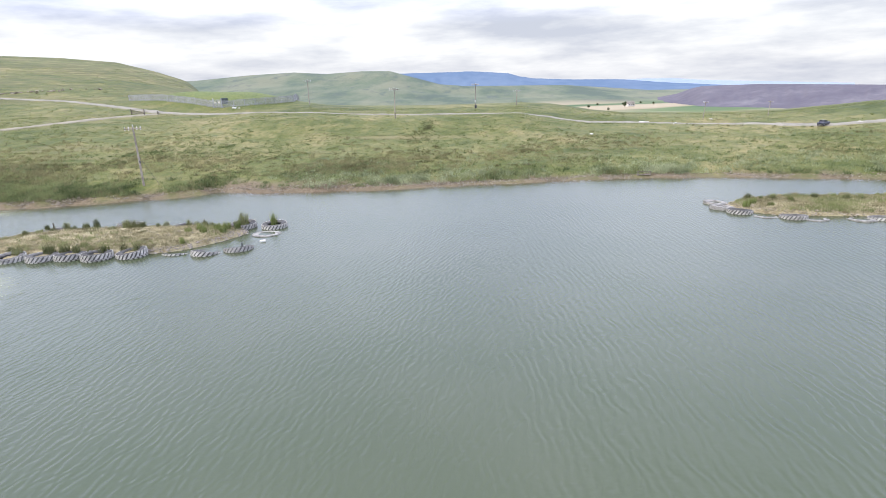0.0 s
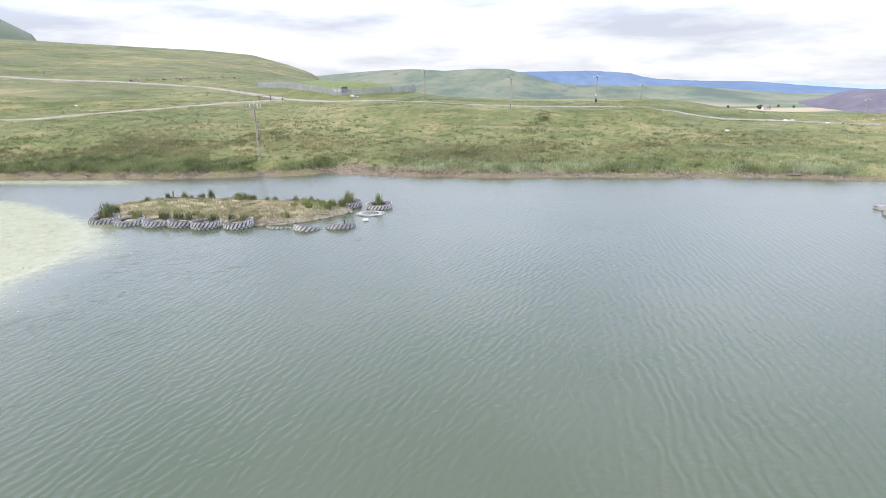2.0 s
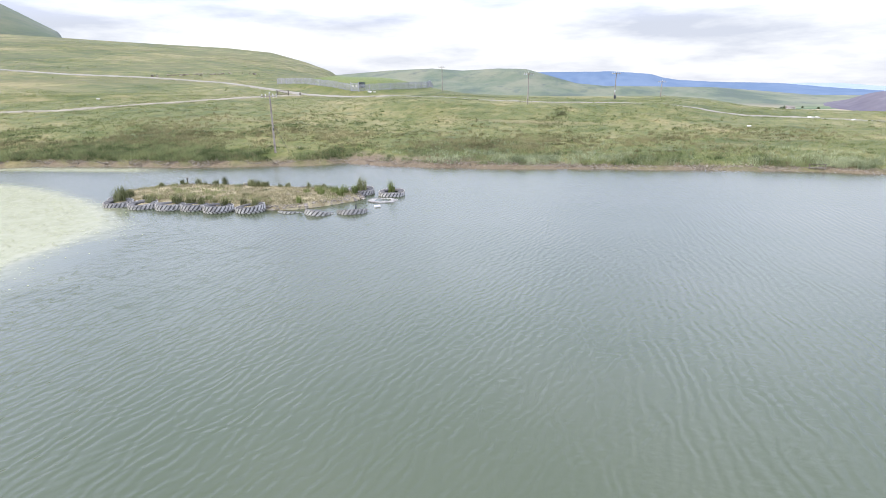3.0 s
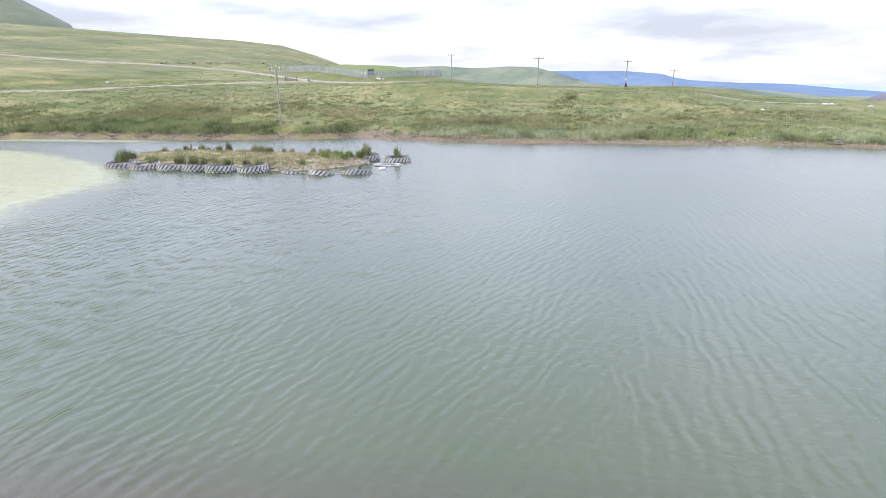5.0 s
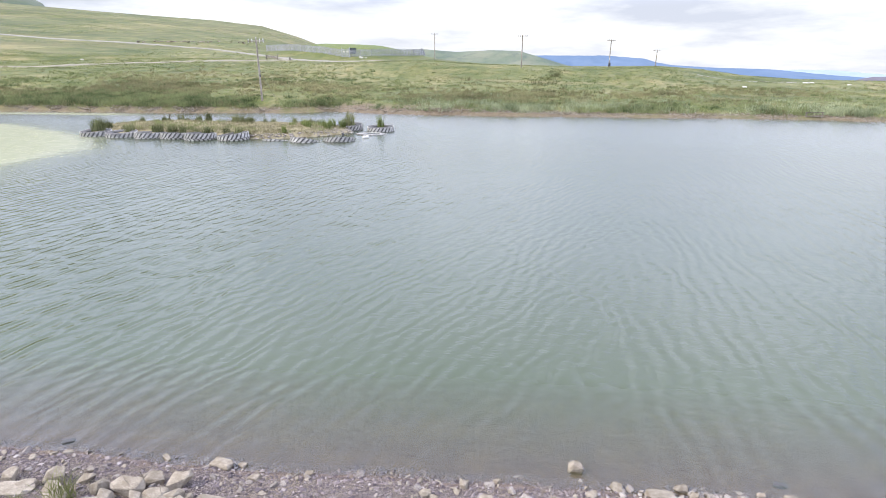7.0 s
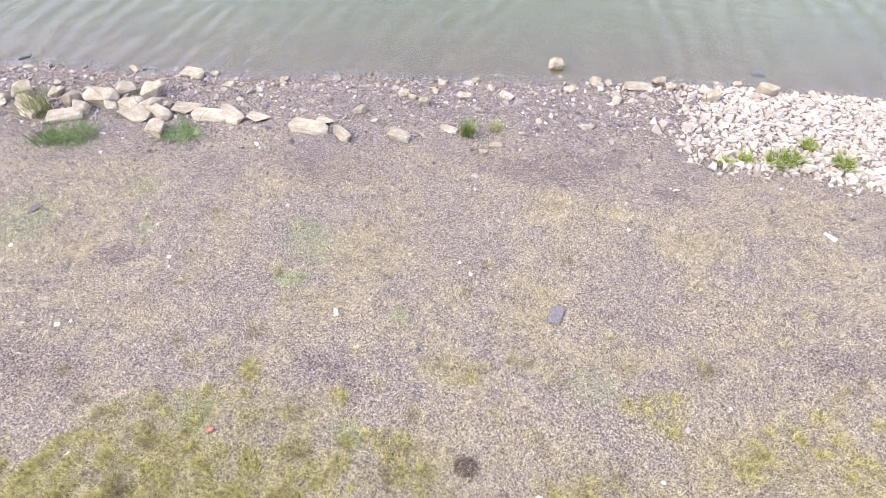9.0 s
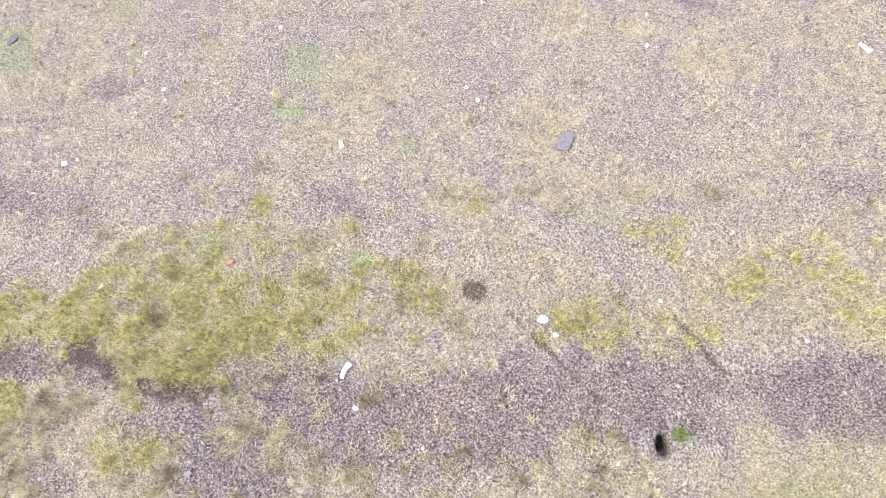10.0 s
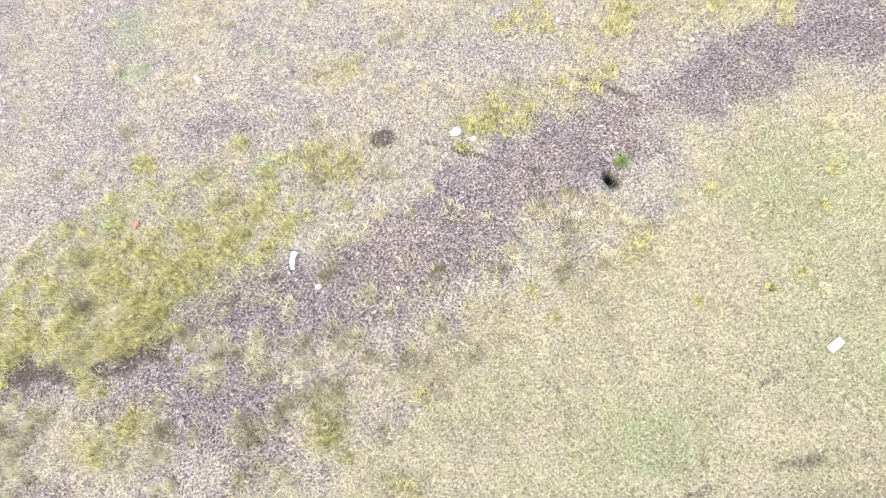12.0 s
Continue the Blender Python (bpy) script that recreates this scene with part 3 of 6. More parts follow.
# ---- water ----
def water_material():
    m, n, l, p = nodes_of("lake_water", 0.5, 0.0)
    n.remove(p)
    geo = n.new("ShaderNodeNewGeometry")
    pos = geo.outputs["Position"]
    murk = add_noise(n, l, 0.09, 3, 0.5, pos)
    body = n.new("ShaderNodeBsdfDiffuse")
    l.new(add_ramp(n, l, murk, [(0.35, (0.050, 0.067, 0.026)), (0.65, (0.064, 0.078, 0.037))]), body.inputs["Color"])
    film_n = add_noise(n, l, 1.4, 5, 0.7, pos)
    film = n.new("ShaderNodeBsdfDiffuse")
    l.new(add_ramp(n, l, film_n, [(0.36, (0.25, 0.259, 0.158)), (0.64, (0.31, 0.312, 0.215))]), film.inputs["Color"])
    scum = n.new("ShaderNodeMixShader")
    l.new(add_math(n, l, "MULTIPLY", add_att(n, "film"), add_math(n, l, "MULTIPLY_ADD", film_n, 1.6), True), scum.inputs[0])
    l.new(body.outputs[0], scum.inputs[1])
    l.new(film.outputs[0], scum.inputs[2])
    clear = n.new("ShaderNodeBsdfTransparent")
    clear.inputs["Color"].default_value = (0.95, 0.95, 0.92, 1)
    depth = n.new("ShaderNodeMapRange")
    l.new(add_att(n, "depth"), depth.inputs[0])
    depth.inputs[1].default_value, depth.inputs[2].default_value = 0.0, 0.34
    depth.inputs[3].default_value, depth.inputs[4].default_value = 0.12, 1.0
    under = n.new("ShaderNodeMixShader")
    l.new(depth.outputs[0], under.inputs[0])
    l.new(clear.outputs[0], under.inputs[1])
    l.new(scum.outputs[0], under.inputs[2])
    gloss = n.new("ShaderNodeBsdfGlossy")
    spread = n.new("ShaderNodeMapRange")
    spread.inputs[1].default_value, spread.inputs[2].default_value = 12.0, 50.0
    spread.inputs[3].default_value, spread.inputs[4].default_value = 0.08, 0.19
    far_off = n.new("ShaderNodeSeparateXYZ")
    l.new(pos, far_off.inputs[0])
    l.new(far_off.outputs[1], spread.inputs[0])
    l.new(spread.outputs[0], gloss.inputs["Roughness"])
    # wind ripples in two directions, calmer in the lee
    def swell(angle, scale, twist, detail):
        w = n.new("ShaderNodeTexWave")
        w.wave_type, w.bands_direction, w.wave_profile = "BANDS", "X", "SIN"
        mp = n.new("ShaderNodeMapping")
        mp.inputs["Rotation"].default_value = (0, 0, radians(angle))
        mp.inputs["Scale"].default_value = (1.0, 0.55, 1.0)
        l.new(pos, mp.inputs[0])
        l.new(mp.outputs[0], w.inputs["Vector"])
        w.inputs["Scale"].default_value, w.inputs["Distortion"].default_value = scale, twist
        w.inputs["Detail"].default_value, w.inputs["Detail Scale"].default_value, w.inputs["Detail Roughness"].default_value = detail, 0.9, 0.55
        return w.outputs["Fac"]

    a = swell(-4, 0.72, 10.0, 2.0)
    b = swell(34, 1.05, 9.0, 2.0)
    chop = add_noise(n, l, 3.8, 5, 0.62, pos, (1.0, 1.5, 1.0))
    gust = add_noise(n, l, 0.05, 3, 0.5, pos)
    wave = add_math(n, l, "ADD", add_math(n, l, "MULTIPLY", a, 0.42), add_math(n, l, "ADD", add_math(n, l, "MULTIPLY", b, 0.22), add_math(n, l, "MULTIPLY", chop, 0.44)))
    wave = add_math(n, l, "MULTIPLY", wave, add_math(n, l, "ADD", 0.62, add_math(n, l, "MULTIPLY", gust, 0.4)))
    wave = add_math(n, l, "MULTIPLY", wave, add_math(n, l, "SUBTRACT", 1.0, add_math(n, l, "MULTIPLY", add_att(n, "calm"), 0.93)))
    bump = n.new("ShaderNodeBump")
    bump.inputs["Strength"].default_value, bump.inputs["Distance"].default_value = 0.65, 0.058
    l.new(wave, bump.inputs["Height"])
    l.new(bump.outputs[0], gloss.inputs["Normal"])
    fres = n.new("ShaderNodeFresnel")
    fres.inputs["IOR"].default_value = 1.6
    l.new(bump.outputs[0], fres.inputs["Normal"])
    mix = n.new("ShaderNodeMixShader")
    l.new(add_math(n, l, "MULTIPLY", fres.outputs[0], add_math(n, l, "SUBTRACT", 1.0, add_math(n, l, "MULTIPLY", add_att(n, "film"), 0.7))), mix.inputs[0])
    l.new(under.outputs[0], mix.inputs[1])
    l.new(gloss.outputs[0], mix.inputs[2])
    l.new(mix.outputs[0], n["Material Output"].inputs[0])
    return m


def weed_cover(x, y):
    """Where floating weed lies, 0 to 1."""
    edge = interp(y, [18, 25, 29, 36, 41, 44, 50, 56], [-29.5, -30.8, -31.2, -34.2, -39.6, -47, -58, -60])
    fade = smooth(4.5, -3.0, x - edge + 6 * (fbm(x * 0.2, y * 0.2, 101, 5) - 0.5)) * smooth(48, 44, y + 0.12 * (x + 45))
    band = smooth(1.5, -1.0, np.abs(y - (shore_far(x) - 3.0)) - 1.6) * smooth(-46, -54, x)
    return np.maximum(fade, 0.7 * band)


def calm_cover(x, y):
    """Smooth water fringing the weed."""
    edge = interp(y, [18, 25, 29, 36, 41, 44, 50, 56], [-29.5, -30.8, -31.2, -34.2, -39.6, -44, -50, -55])
    fringe = smooth(6.5, 0.8, x - edge + 3 * (fbm(x * 0.12, y * 0.12, 105, 3) - 0.5))
    lee = 0.75 * np.exp(-(np.abs(x + 30) / 15) ** 4 - (np.abs(y - 41) / 8) ** 4)
    return np.maximum.reduce([fringe, 0.7 * lee, 0.3 * smooth(14, 45, y), 0.3 * smooth(-8, -26, x)])


def build_water():
    xs = np.concatenate([np.arange(-125, -85, 2.5), np.arange(-85, -12, 0.6), np.arange(-12, 8, 0.12), np.arange(8, 25, 0.5), np.arange(25, 100, 2.5)])
    ys = np.concatenate([np.arange(-10, 5, 1.5), np.arange(5, 12, 0.08), np.arange(12, 62, 0.7), np.arange(62, 82, 1.5)])
    x, y = np.meshgrid(xs, ys)
    depth = np.maximum(-land(x.ravel(), y.ravel()), 0)
    nx, ny = len(xs), len(ys)
    i, j = np.meshgrid(np.arange(ny - 1), np.arange(nx - 1), indexing="ij")
    q = np.stack([i * nx + j, i * nx + j + 1, (i + 1) * nx + j + 1, (i + 1) * nx + j], -1).reshape(-1, 4)
    me = mesh_of("lake_water", np.stack([x.ravel(), y.ravel(), np.zeros(x.size)], -1), q, water_material(), True, {"depth": depth, "film": weed_cover(x.ravel(), y.ravel()), "calm": calm_cover(x.ravel(), y.ravel())})
    ob = new("lake_water", me)
    ob.visible_shadow = False
    return tagged(ob, "grey-green rippled lake water, muddy at its edge", "water", kind="structure")


build_water()

# ---- blades, tufts ----
M_RUSH = leafy("rush_green", (0.052, 0.078, 0.029), (0.265, 0.295, 0.135), 0.35, 0.45)
M_RUSH_OLIVE = leafy("rush_olive", (0.085, 0.08, 0.038), (0.29, 0.265, 0.14), 0.35, 0.16)
M_RUSH_BRIGHT = leafy("rush_fresh", (0.06, 0.085, 0.025), (0.23, 0.27, 0.09))
M_MARSH = leafy("marsh_grass", (0.098, 0.124, 0.046), (0.30, 0.318, 0.145), 0.35, 0.15)
M_STRAW = leafy("dry_grass", (0.14, 0.128, 0.065), (0.40, 0.36, 0.22), 0.35, 0.8)


def blades(base, height, lean, width, rings=2):
    """Blade triangles: base (n,3), the others (n,) arrays. Returns verts and triangles."""
    n = len(base)
    th, ph = rng.uniform(0, 2 * np.pi, n), rng.uniform(0, 2 * np.pi, n)
    side = np.stack([np.cos(ph), np.sin(ph), np.zeros(n)], -1) * (width / 2)[:, None]
    out = np.stack([np.cos(th), np.sin(th), np.zeros(n)], -1)
    up = np.array([0, 0, 1.0])
    tip = base + out * (height * np.sin(lean))[:, None] + up * (height * np.cos(lean))[:, None]
    if rings == 1:
        v = np.stack([base - side, base + side, tip], 1).reshape(-1, 3)
        return v, np.arange(3 * n).reshape(-1, 3)
    mid = base + out * (height * 0.5 * np.sin(lean * 0.6))[:, None] + up * (height * 0.55 * np.cos(lean * 0.6))[:, None]
    v = np.stack([base - side, base + side, mid + side * 0.75, mid - side * 0.75, tip], 1).reshape(-1, 3)
    k = 5 * np.arange(n)[:, None]
    return v, np.concatenate([k + np.array([[0, 1, 2]]), k + np.array([[0, 2, 3]]), k + np.array([[3, 2, 4]])])


def clumps(centres, count, radius, height, width, lean=(0.05, 0.5), rings=1):
    """Many tufts in one array: centres (n,3); radius, height (n,) arrays."""
    n = len(centres)
    c = np.repeat(centres, count, 0)
    rad = np.repeat(np.broadcast_to(radius, n), count) * np.sqrt(rng.uniform(0, 1, n * count))
    th = rng.uniform(0, 2 * np.pi, n * count)
    b = c + np.stack([rad * np.cos(th), rad * np.sin(th), np.zeros(n * count)], -1)
    h = np.repeat(np.broadcast_to(height, n), count) * rng.uniform(0.55, 1.1, n * count)
    return blades(b, h, rng.uniform(*lean, n * count), width * rng.uniform(0.7, 1.3, n * count), rings)


def stuff(name, v, f, material, label, category):
    return tagged(new(name, mesh_of(name, v, f, material)), label, category, kind="stuff")


def rush_mesh(name, count, radius, height, width, material, lean=(0.02, 0.45)):
    v, f = clumps(np.zeros((1, 3)), count, radius, height, width, lean, 2)
    v[:, 2] -= 0.03
    return mesh_of(name, v, f, material)


# marsh vegetation of the far bank
def far_bank():
    n = 30000
    x = rng.uniform(-125, 78, n)
    d = rng.exponential(15, n) + 0.75
    y = shore_far(x) + d
    patch = fbm(x * 0.11, y * 0.07, 81, 4)
    fringe = (1 - smooth(2.0, 5.0, d)) * smooth(0.38, 0.50, fbm(x * 0.16, y * 0.1, 83, 3))
    bed = (0.3 + 0.6 * smooth(-8, -26, x)) * (1 - smooth(10, 28, d)) * smooth(0.30, 0.50, patch)
    dens = np.clip(0.10 + bed + 0.45 * fringe + 0.6 * smooth(0.45, 0.56, patch), 0, 1) * (1 - 0.85 * smooth(35, 75, d))
    dens = dens * (1 - 0.85 * smooth(-34, -29, x) * smooth(-8, -15, x) * (1 - smooth(3.5, 6.5, d)))
    keep = rng.uniform(0, 1, n) < dens
    x, y, d, fringe = x[keep], y[keep], d[keep], fringe[keep]
    c = np.stack([x, y, land(x, y) - 0.05], -1)
    olive = rng.uniform(0, 1, len(c)) < 0.10 + 0.75 * smooth(0.48, 0.60, fbm(x * 0.06, y * 0.05, 87, 3)) * smooth(4, 10, d)
    tall = rng.uniform(0.25, 0.8, len(c)) * (0.65 + 0.45 * fringe)
    sage = ~olive & (rng.uniform(0, 1, len(c)) < (0.15 + 0.7 * smooth(0.42, 0.56, fbm(x * 0.12, y * 0.2, 93, 3))) * smooth(-30, -12, x) * (1 - smooth(8, 16, d)))
    for name, pick, material, label in (("rush_bed", ~olive & ~sage, M_RUSH, "dark green rushes crowding the far lake bank"), ("dry_rush_bed", olive, M_RUSH_OLIVE, "olive brown rushes among green ones"),
                                        ("pale_rush_bed", sage, leafy("rush_sage", (0.14, 0.17, 0.09), (0.42, 0.45, 0.27), 0.35, 0.4), "pale sage green rushes along the far lake bank")):
        big = 1.35 if name == "pale_rush_bed" else 1.0
        v, f = clumps(c[pick], 24, big * rng.uniform(0.2, 0.7, pick.sum()), big * tall[pick], 0.05, (0.05, 0.8))
        stuff(name, v, f, material, label, "rushes")
    n = 36000
    x = rng.uniform(-150, 90, n)
    d = rng.uniform(0.6, 95, n)
    y = shore_far(x) + d
    keep = rng.uniform(0, 1, n) < 0.25 + 0.75 * smooth(0.36, 0.56, fbm(x * 0.10, y * 0.06, 85, 4))
    x, y = x[keep], y[keep]
    c = np.stack([x, y, land(x, y) - 0.04], -1)
    v, f = clumps(c, 8, rng.uniform(0.25, 0.7, len(c)), rng.uniform(0.10, 0.34, len(c)), 0.08, (0.2, 1.1))
    m = 9000
    az, r = np.radians(rng.uniform(-58, -22, m)), rng.uniform(130, 440, m)
    hx, hy = CX + r * np.sin(az), CY + r * np.cos(az)
    keep = rng.uniform(0, 1, m) < smooth(0.46, 0.6, fbm(hx * 0.03, hy * 0.015, 187, 4))
    hc = np.stack([hx[keep], hy[keep], land(hx[keep], hy[keep]) - 0.05], -1)
    hv, hf = clumps(hc, 7, rng.uniform(0.4, 1.3, len(hc)), rng.uniform(0.2, 0.5, len(hc)), 0.16, (0.2, 1.1))
    stuff("hill_tussocks", hv, hf, M_MARSH, "dull green rush tussocks scattered over the hillside", "grass")
    stuff("marsh_grass", v, f, M_MARSH, "tussocky olive marsh grass sloping up from the lake", "grass")


far_bank()

# ---- tyres and islands ----
M_TYRE = grainy("tyre_rubber", (0.055, 0.053, 0.05), (0.14, 0.135, 0.127), 2.5, 30, 0.9, 0.5, 0.01, 0.25, 0.25)
M_TREAD = grainy("tyre_lugs_dusty", (0.24, 0.23, 0.212), (0.44, 0.424, 0.39), 2.0, 25, 0.9, 0.4, 0.01, 0.2, 0.2)
M_TYRE_PALE = grainy("tyre_bleached", (0.14, 0.134, 0.124), (0.33, 0.317, 0.293), 2.0, 25, 0.9, 0.4, 0.01, 0.2, 0.1)
M_ISLE = grainy("island_soil", (0.17, 0.14, 0.08), (0.40, 0.35, 0.22), 0.9, 9, 0.95, 0.8, 0.05, 0.1, 0.0)


def tyre_meshes(rad, wide):
    """Carcass with bulged walls and an open bead, and a ring of chevron lugs."""
    prof = [(0.50, 0.30), (0.53, 0.42), (0.66, 0.50), (0.82, 0.49), (0.92, 0.44), (0.955, 0.30), (0.96, 0.0)]
    prof = [(a * rad, b * wide) for a, b in prof] + [(a * rad, -b * wide) for a, b in prof[-2::-1]]
    inner = [(0.52 * rad, -0.24 * wide), (0.84 * rad, -0.34 * wide), (0.88 * rad, 0.0), (0.84 * rad, 0.34 * wide), (0.52 * rad, 0.24 * wide)]
    loop = prof + inner
    seg = 40
    t = np.linspace(0, 2 * np.pi, seg, endpoint=False)
    v = np.array([[(a * math.cos(u), a * math.sin(u), b) for a, b in loop] for u in t]).reshape(-1, 3)
    m = len(loop)
    i, j = np.meshgrid(np.arange(seg), np.arange(m), indexing="ij")
    f = np.stack([i * m + j, ((i + 1) % seg) * m + j, ((i + 1) % seg) * m + (j + 1) % m, i * m + (j + 1) % m], -1).reshape(-1, 4)
    lv, lf = [], []
    box = np.array([[0, 1, 3, 2], [4, 6, 7, 5], [0, 4, 5, 1], [2, 3, 7, 6], [0, 2, 6, 4], [1, 5, 7, 3]])
    count = 22
    for row in (-1, 1):
        for k in range(count):
            u0 = 2 * np.pi * (k + (0.25 if row > 0 else -0.25)) / count
            for w0, w1, skew in ((0.015, 0.47, 0.0),):
                pts = []
                for rr in (0.92, 1.0):
                    for ww in (w0, w1):
                        for uu in (-0.085, 0.085):
                            ang = u0 + skew + uu * (0.92 if rr > 0.95 else 1.0) + 0.5 * ww
                            edge = rr * rad * (1.0 if ww < 0.4 or rr < 0.95 else 0.97)
                            pts.append((edge * math.cos(ang), edge * math.sin(ang), row * ww * wide))
                lf.append(box + len(lv) * 8)
                lv.append(pts)
    return mesh_of("carcass", v, f, None, True), mesh_of("tread", np.array(lv).reshape(-1, 3), np.concatenate(lf), None)


def make_tyre(material, label):
    t = thing("tyre", pose(0, 0, -30), label, "tyre")
    for me, nm in zip(tyre_meshes(1.27, 0.84), ("carcass", "tread")):
        me.materials.append(M_TREAD if nm == "tread" and material is M_TYRE else material)
        part(nm, me, None, t)
    return t


tyre_a = make_tyre(M_TYRE, "huge grey lorry tyre lying half sunk in the lake")
tyre_b = make_tyre(M_TYRE_PALE, "huge sun-bleached tyre lying half sunk in the lake")


def put_tyre(proto, x, y, z, tilt=0.0, toward=0.0, scale=1.0, group="tyres round the island"):
    """toward: compass direction (degrees from +y, clockwise) of the side that is raised by tilt."""
    a = radians(toward)
    axis = Vector((-math.cos(a), math.sin(a), 0))
    m = Matrix.Translation((x, y, z)) @ Matrix.Rotation(radians(-tilt), 4, axis) @ Matrix.Rotation(rng.uniform(0, 6), 4, "Z") @ Matrix.Scale(scale, 4)
    ob = copy_thing(proto, m)
    ob["group"] = group
    return ob


def ring(points, n=120):
    """A smooth closed outline through a few corners."""
    p = np.array(points, float)
    t = np.linspace(0, len(p), n, endpoint=False)
    i, u = t.astype(int), (t % 1)[:, None]
    a, b, c, d = (p[(i + k) % len(p)] for k in (-1, 0, 1, 2))
    return 0.5 * (2 * b + (c - a) * u + (2 * a - 5 * b + 4 * c - d) * u ** 2 + (3 * b - a - 3 * c + d) * u ** 3)


class Island:
    def __init__(self, name, corners, height, label, seed):
        self.edge, self.height, self.seed = ring(corners), height, seed
        self.mid = self.edge.mean(0)
        rings = 16
        n = len(self.edge)
        v = []
        for k in range(rings + 1):
            s = k / rings
            xy = self.mid + (self.edge - self.mid) * (0.02 + 1.06 * s)
            v.append(np.concatenate([xy, self.z(xy[:, 0], xy[:, 1], np.full(n, 0.02 + 1.06 * s))[:, None]], 1))
        v = np.concatenate(v)
        i, j = np.meshgrid(np.arange(rings), np.arange(n), indexing="ij")
        f = np.stack([i * n + j, (i + 1) * n + j, (i + 1) * n + (j + 1) % n, i * n + (j + 1) % n], -1).reshape(-1, 4)
        cap = np.arange(n)[None, ::-1]
        tagged(new(name, mesh_of(name, v, [f, cap], M_ISLE, True)), label, "island", kind="structure")

    def z(self, x, y, s):
        return self.height * (1 - s ** 7) + 0.25 * (fbm(x * 0.5, y * 0.5, self.seed, 3) - 0.5) * (1 - s ** 4) - 0.35 * smooth(0.93, 1.06, s)

    def scatter(self, n, inner=0.95, outer=0.0):
        k = rng.integers(0, len(self.edge), n)
        s = np.sqrt(rng.uniform(outer ** 2, inner ** 2, n))
        xy = self.mid + (self.edge[k] - self.mid) * s[:, None] + rng.normal(0, 0.08, (n, 2))
        return np.concatenate([xy, self.z(xy[:, 0], xy[:, 1], s)[:, None]], 1), s


isle_1 = Island("island_1", [(-40.6, 43.0), (-36, 42.0), (-30, 41.9), (-25, 42.0), (-22.6, 43.0), (-20.4, 45.6), (-19.4, 48.0), (-20.8, 49.6), (-26, 50.3), (-34, 50.2), (-40, 49.2), (-42.2, 46)],
                0.55, "low soil island covered in dry grass and stones", 91)
isle_2 = Island("island_2", [(23.4, 53.0), (24.6, 51.0), (27.5, 49.6), (32, 48.9), (38, 48.6), (45, 49.5), (48, 51.5), (45, 55), (38, 56.2), (30, 57), (25.5, 56.2), (23.3, 54.6)],
                0.5, "low stony island covered in dry grass and weeds", 95)

for spec in ((-38.1, 41.35, 0.0, 3, 0), (-35.6, 41.2, 0.0, 4, 0), (-33.05, 41.25, 0.02, 3, 200), (-31.0, 41.5, 0.0, 5, 170),
             (-28.75, 41.25, 0.08, 3, 180), (-26.3, 41.75, 0.06, 7, 70), (-39.3, 43.0, -0.15, 5, 300),
             (-31.6, 50.9, 0.12, 5, 180), (-38.0, 49.9, -0.05, 4, 180), (-26.3, 50.7, -0.1, 4, 180), (-20.7, 50.1, 0.1, 5, 0), (-17.9, 50.1, 0.0, 3, 0)):
    put_tyre(tyre_a, *spec, scale=0.91)
for spec in ((-23.1, 42.4, -0.44, 12, 178), (-20.7, 42.1, -0.24, 14, 203), (-18.5, 43.0, -0.22, 12, 155)):
    put_tyre(tyre_a, *spec, scale=0.93)
put_tyre(tyre_b, -17.8, 47.6, -0.36, 2, 180)
for spec in ((23.0, 55.6, -0.2, 5, 270), (22.7, 53.3, -0.12, 6, 240), (25.0, 49.9, -0.36, 5, 200), (28.3, 48.4, -0.34, 5, 180), (30.1, 47.8, -0.46, 4, 180), (31.7, 47.8, -0.3, 5, 190), (35.6, 48.0, -0.36, 4, 180)):
    put_tyre(tyre_b, *spec, scale=0.86, group="tyres round the other island")
for spec in ((23.5, 51.5, -0.1, 6, 215), (26.9, 49.1, -0.14, 7, 180), (33.5, 48.0, -0.2, 6, 180), (38.3, 47.9, -0.2, 6, 180), (40.9, 48.1, -0.2, 6, 180)):
    put_tyre(tyre_a, *spec, scale=0.88, group="tyres round the other island")
for x, y in ((-37.8, 41.35), (-35.4, 41.2), (-33.05, 41.25), (-31.0, 41.5), (-28.75, 41.25), (-26.3, 41.75), (-39.2, 42.9)):
    n = 28
    a = np.linspace(0, 2 * np.pi, n, endpoint=False)
    rows = np.concatenate([np.stack([np.cos(a) * q, np.sin(a) * q, np.full(n, h) + rng.normal(0, 0.03, n)], -1) for q, h in ((0.62, 0.16), (0.4, 0.28), (0.15, 0.32))])
    i, j = np.meshgrid(np.arange(2), np.arange(n), indexing="ij")
    f = np.stack([i * n + j, i * n + (j + 1) % n, (i + 1) * n + (j + 1) % n, (i + 1) * n + j], -1).reshape(-1, 4)
    ob = new("soil_heap", mesh_of("soil_heap", rows, [f, np.arange(2 * n, 3 * n)[None]], M_ISLE, True))
    ob.matrix_world = pose(x, y, 0.0)
    tagged(ob, "brown soil filling a sunken tyre", "soil", "soil in the tyres")
for t in (tyre_a, tyre_b):
    for o in (*t.children_recursive, t):
        bpy.data.objects.remove(o)

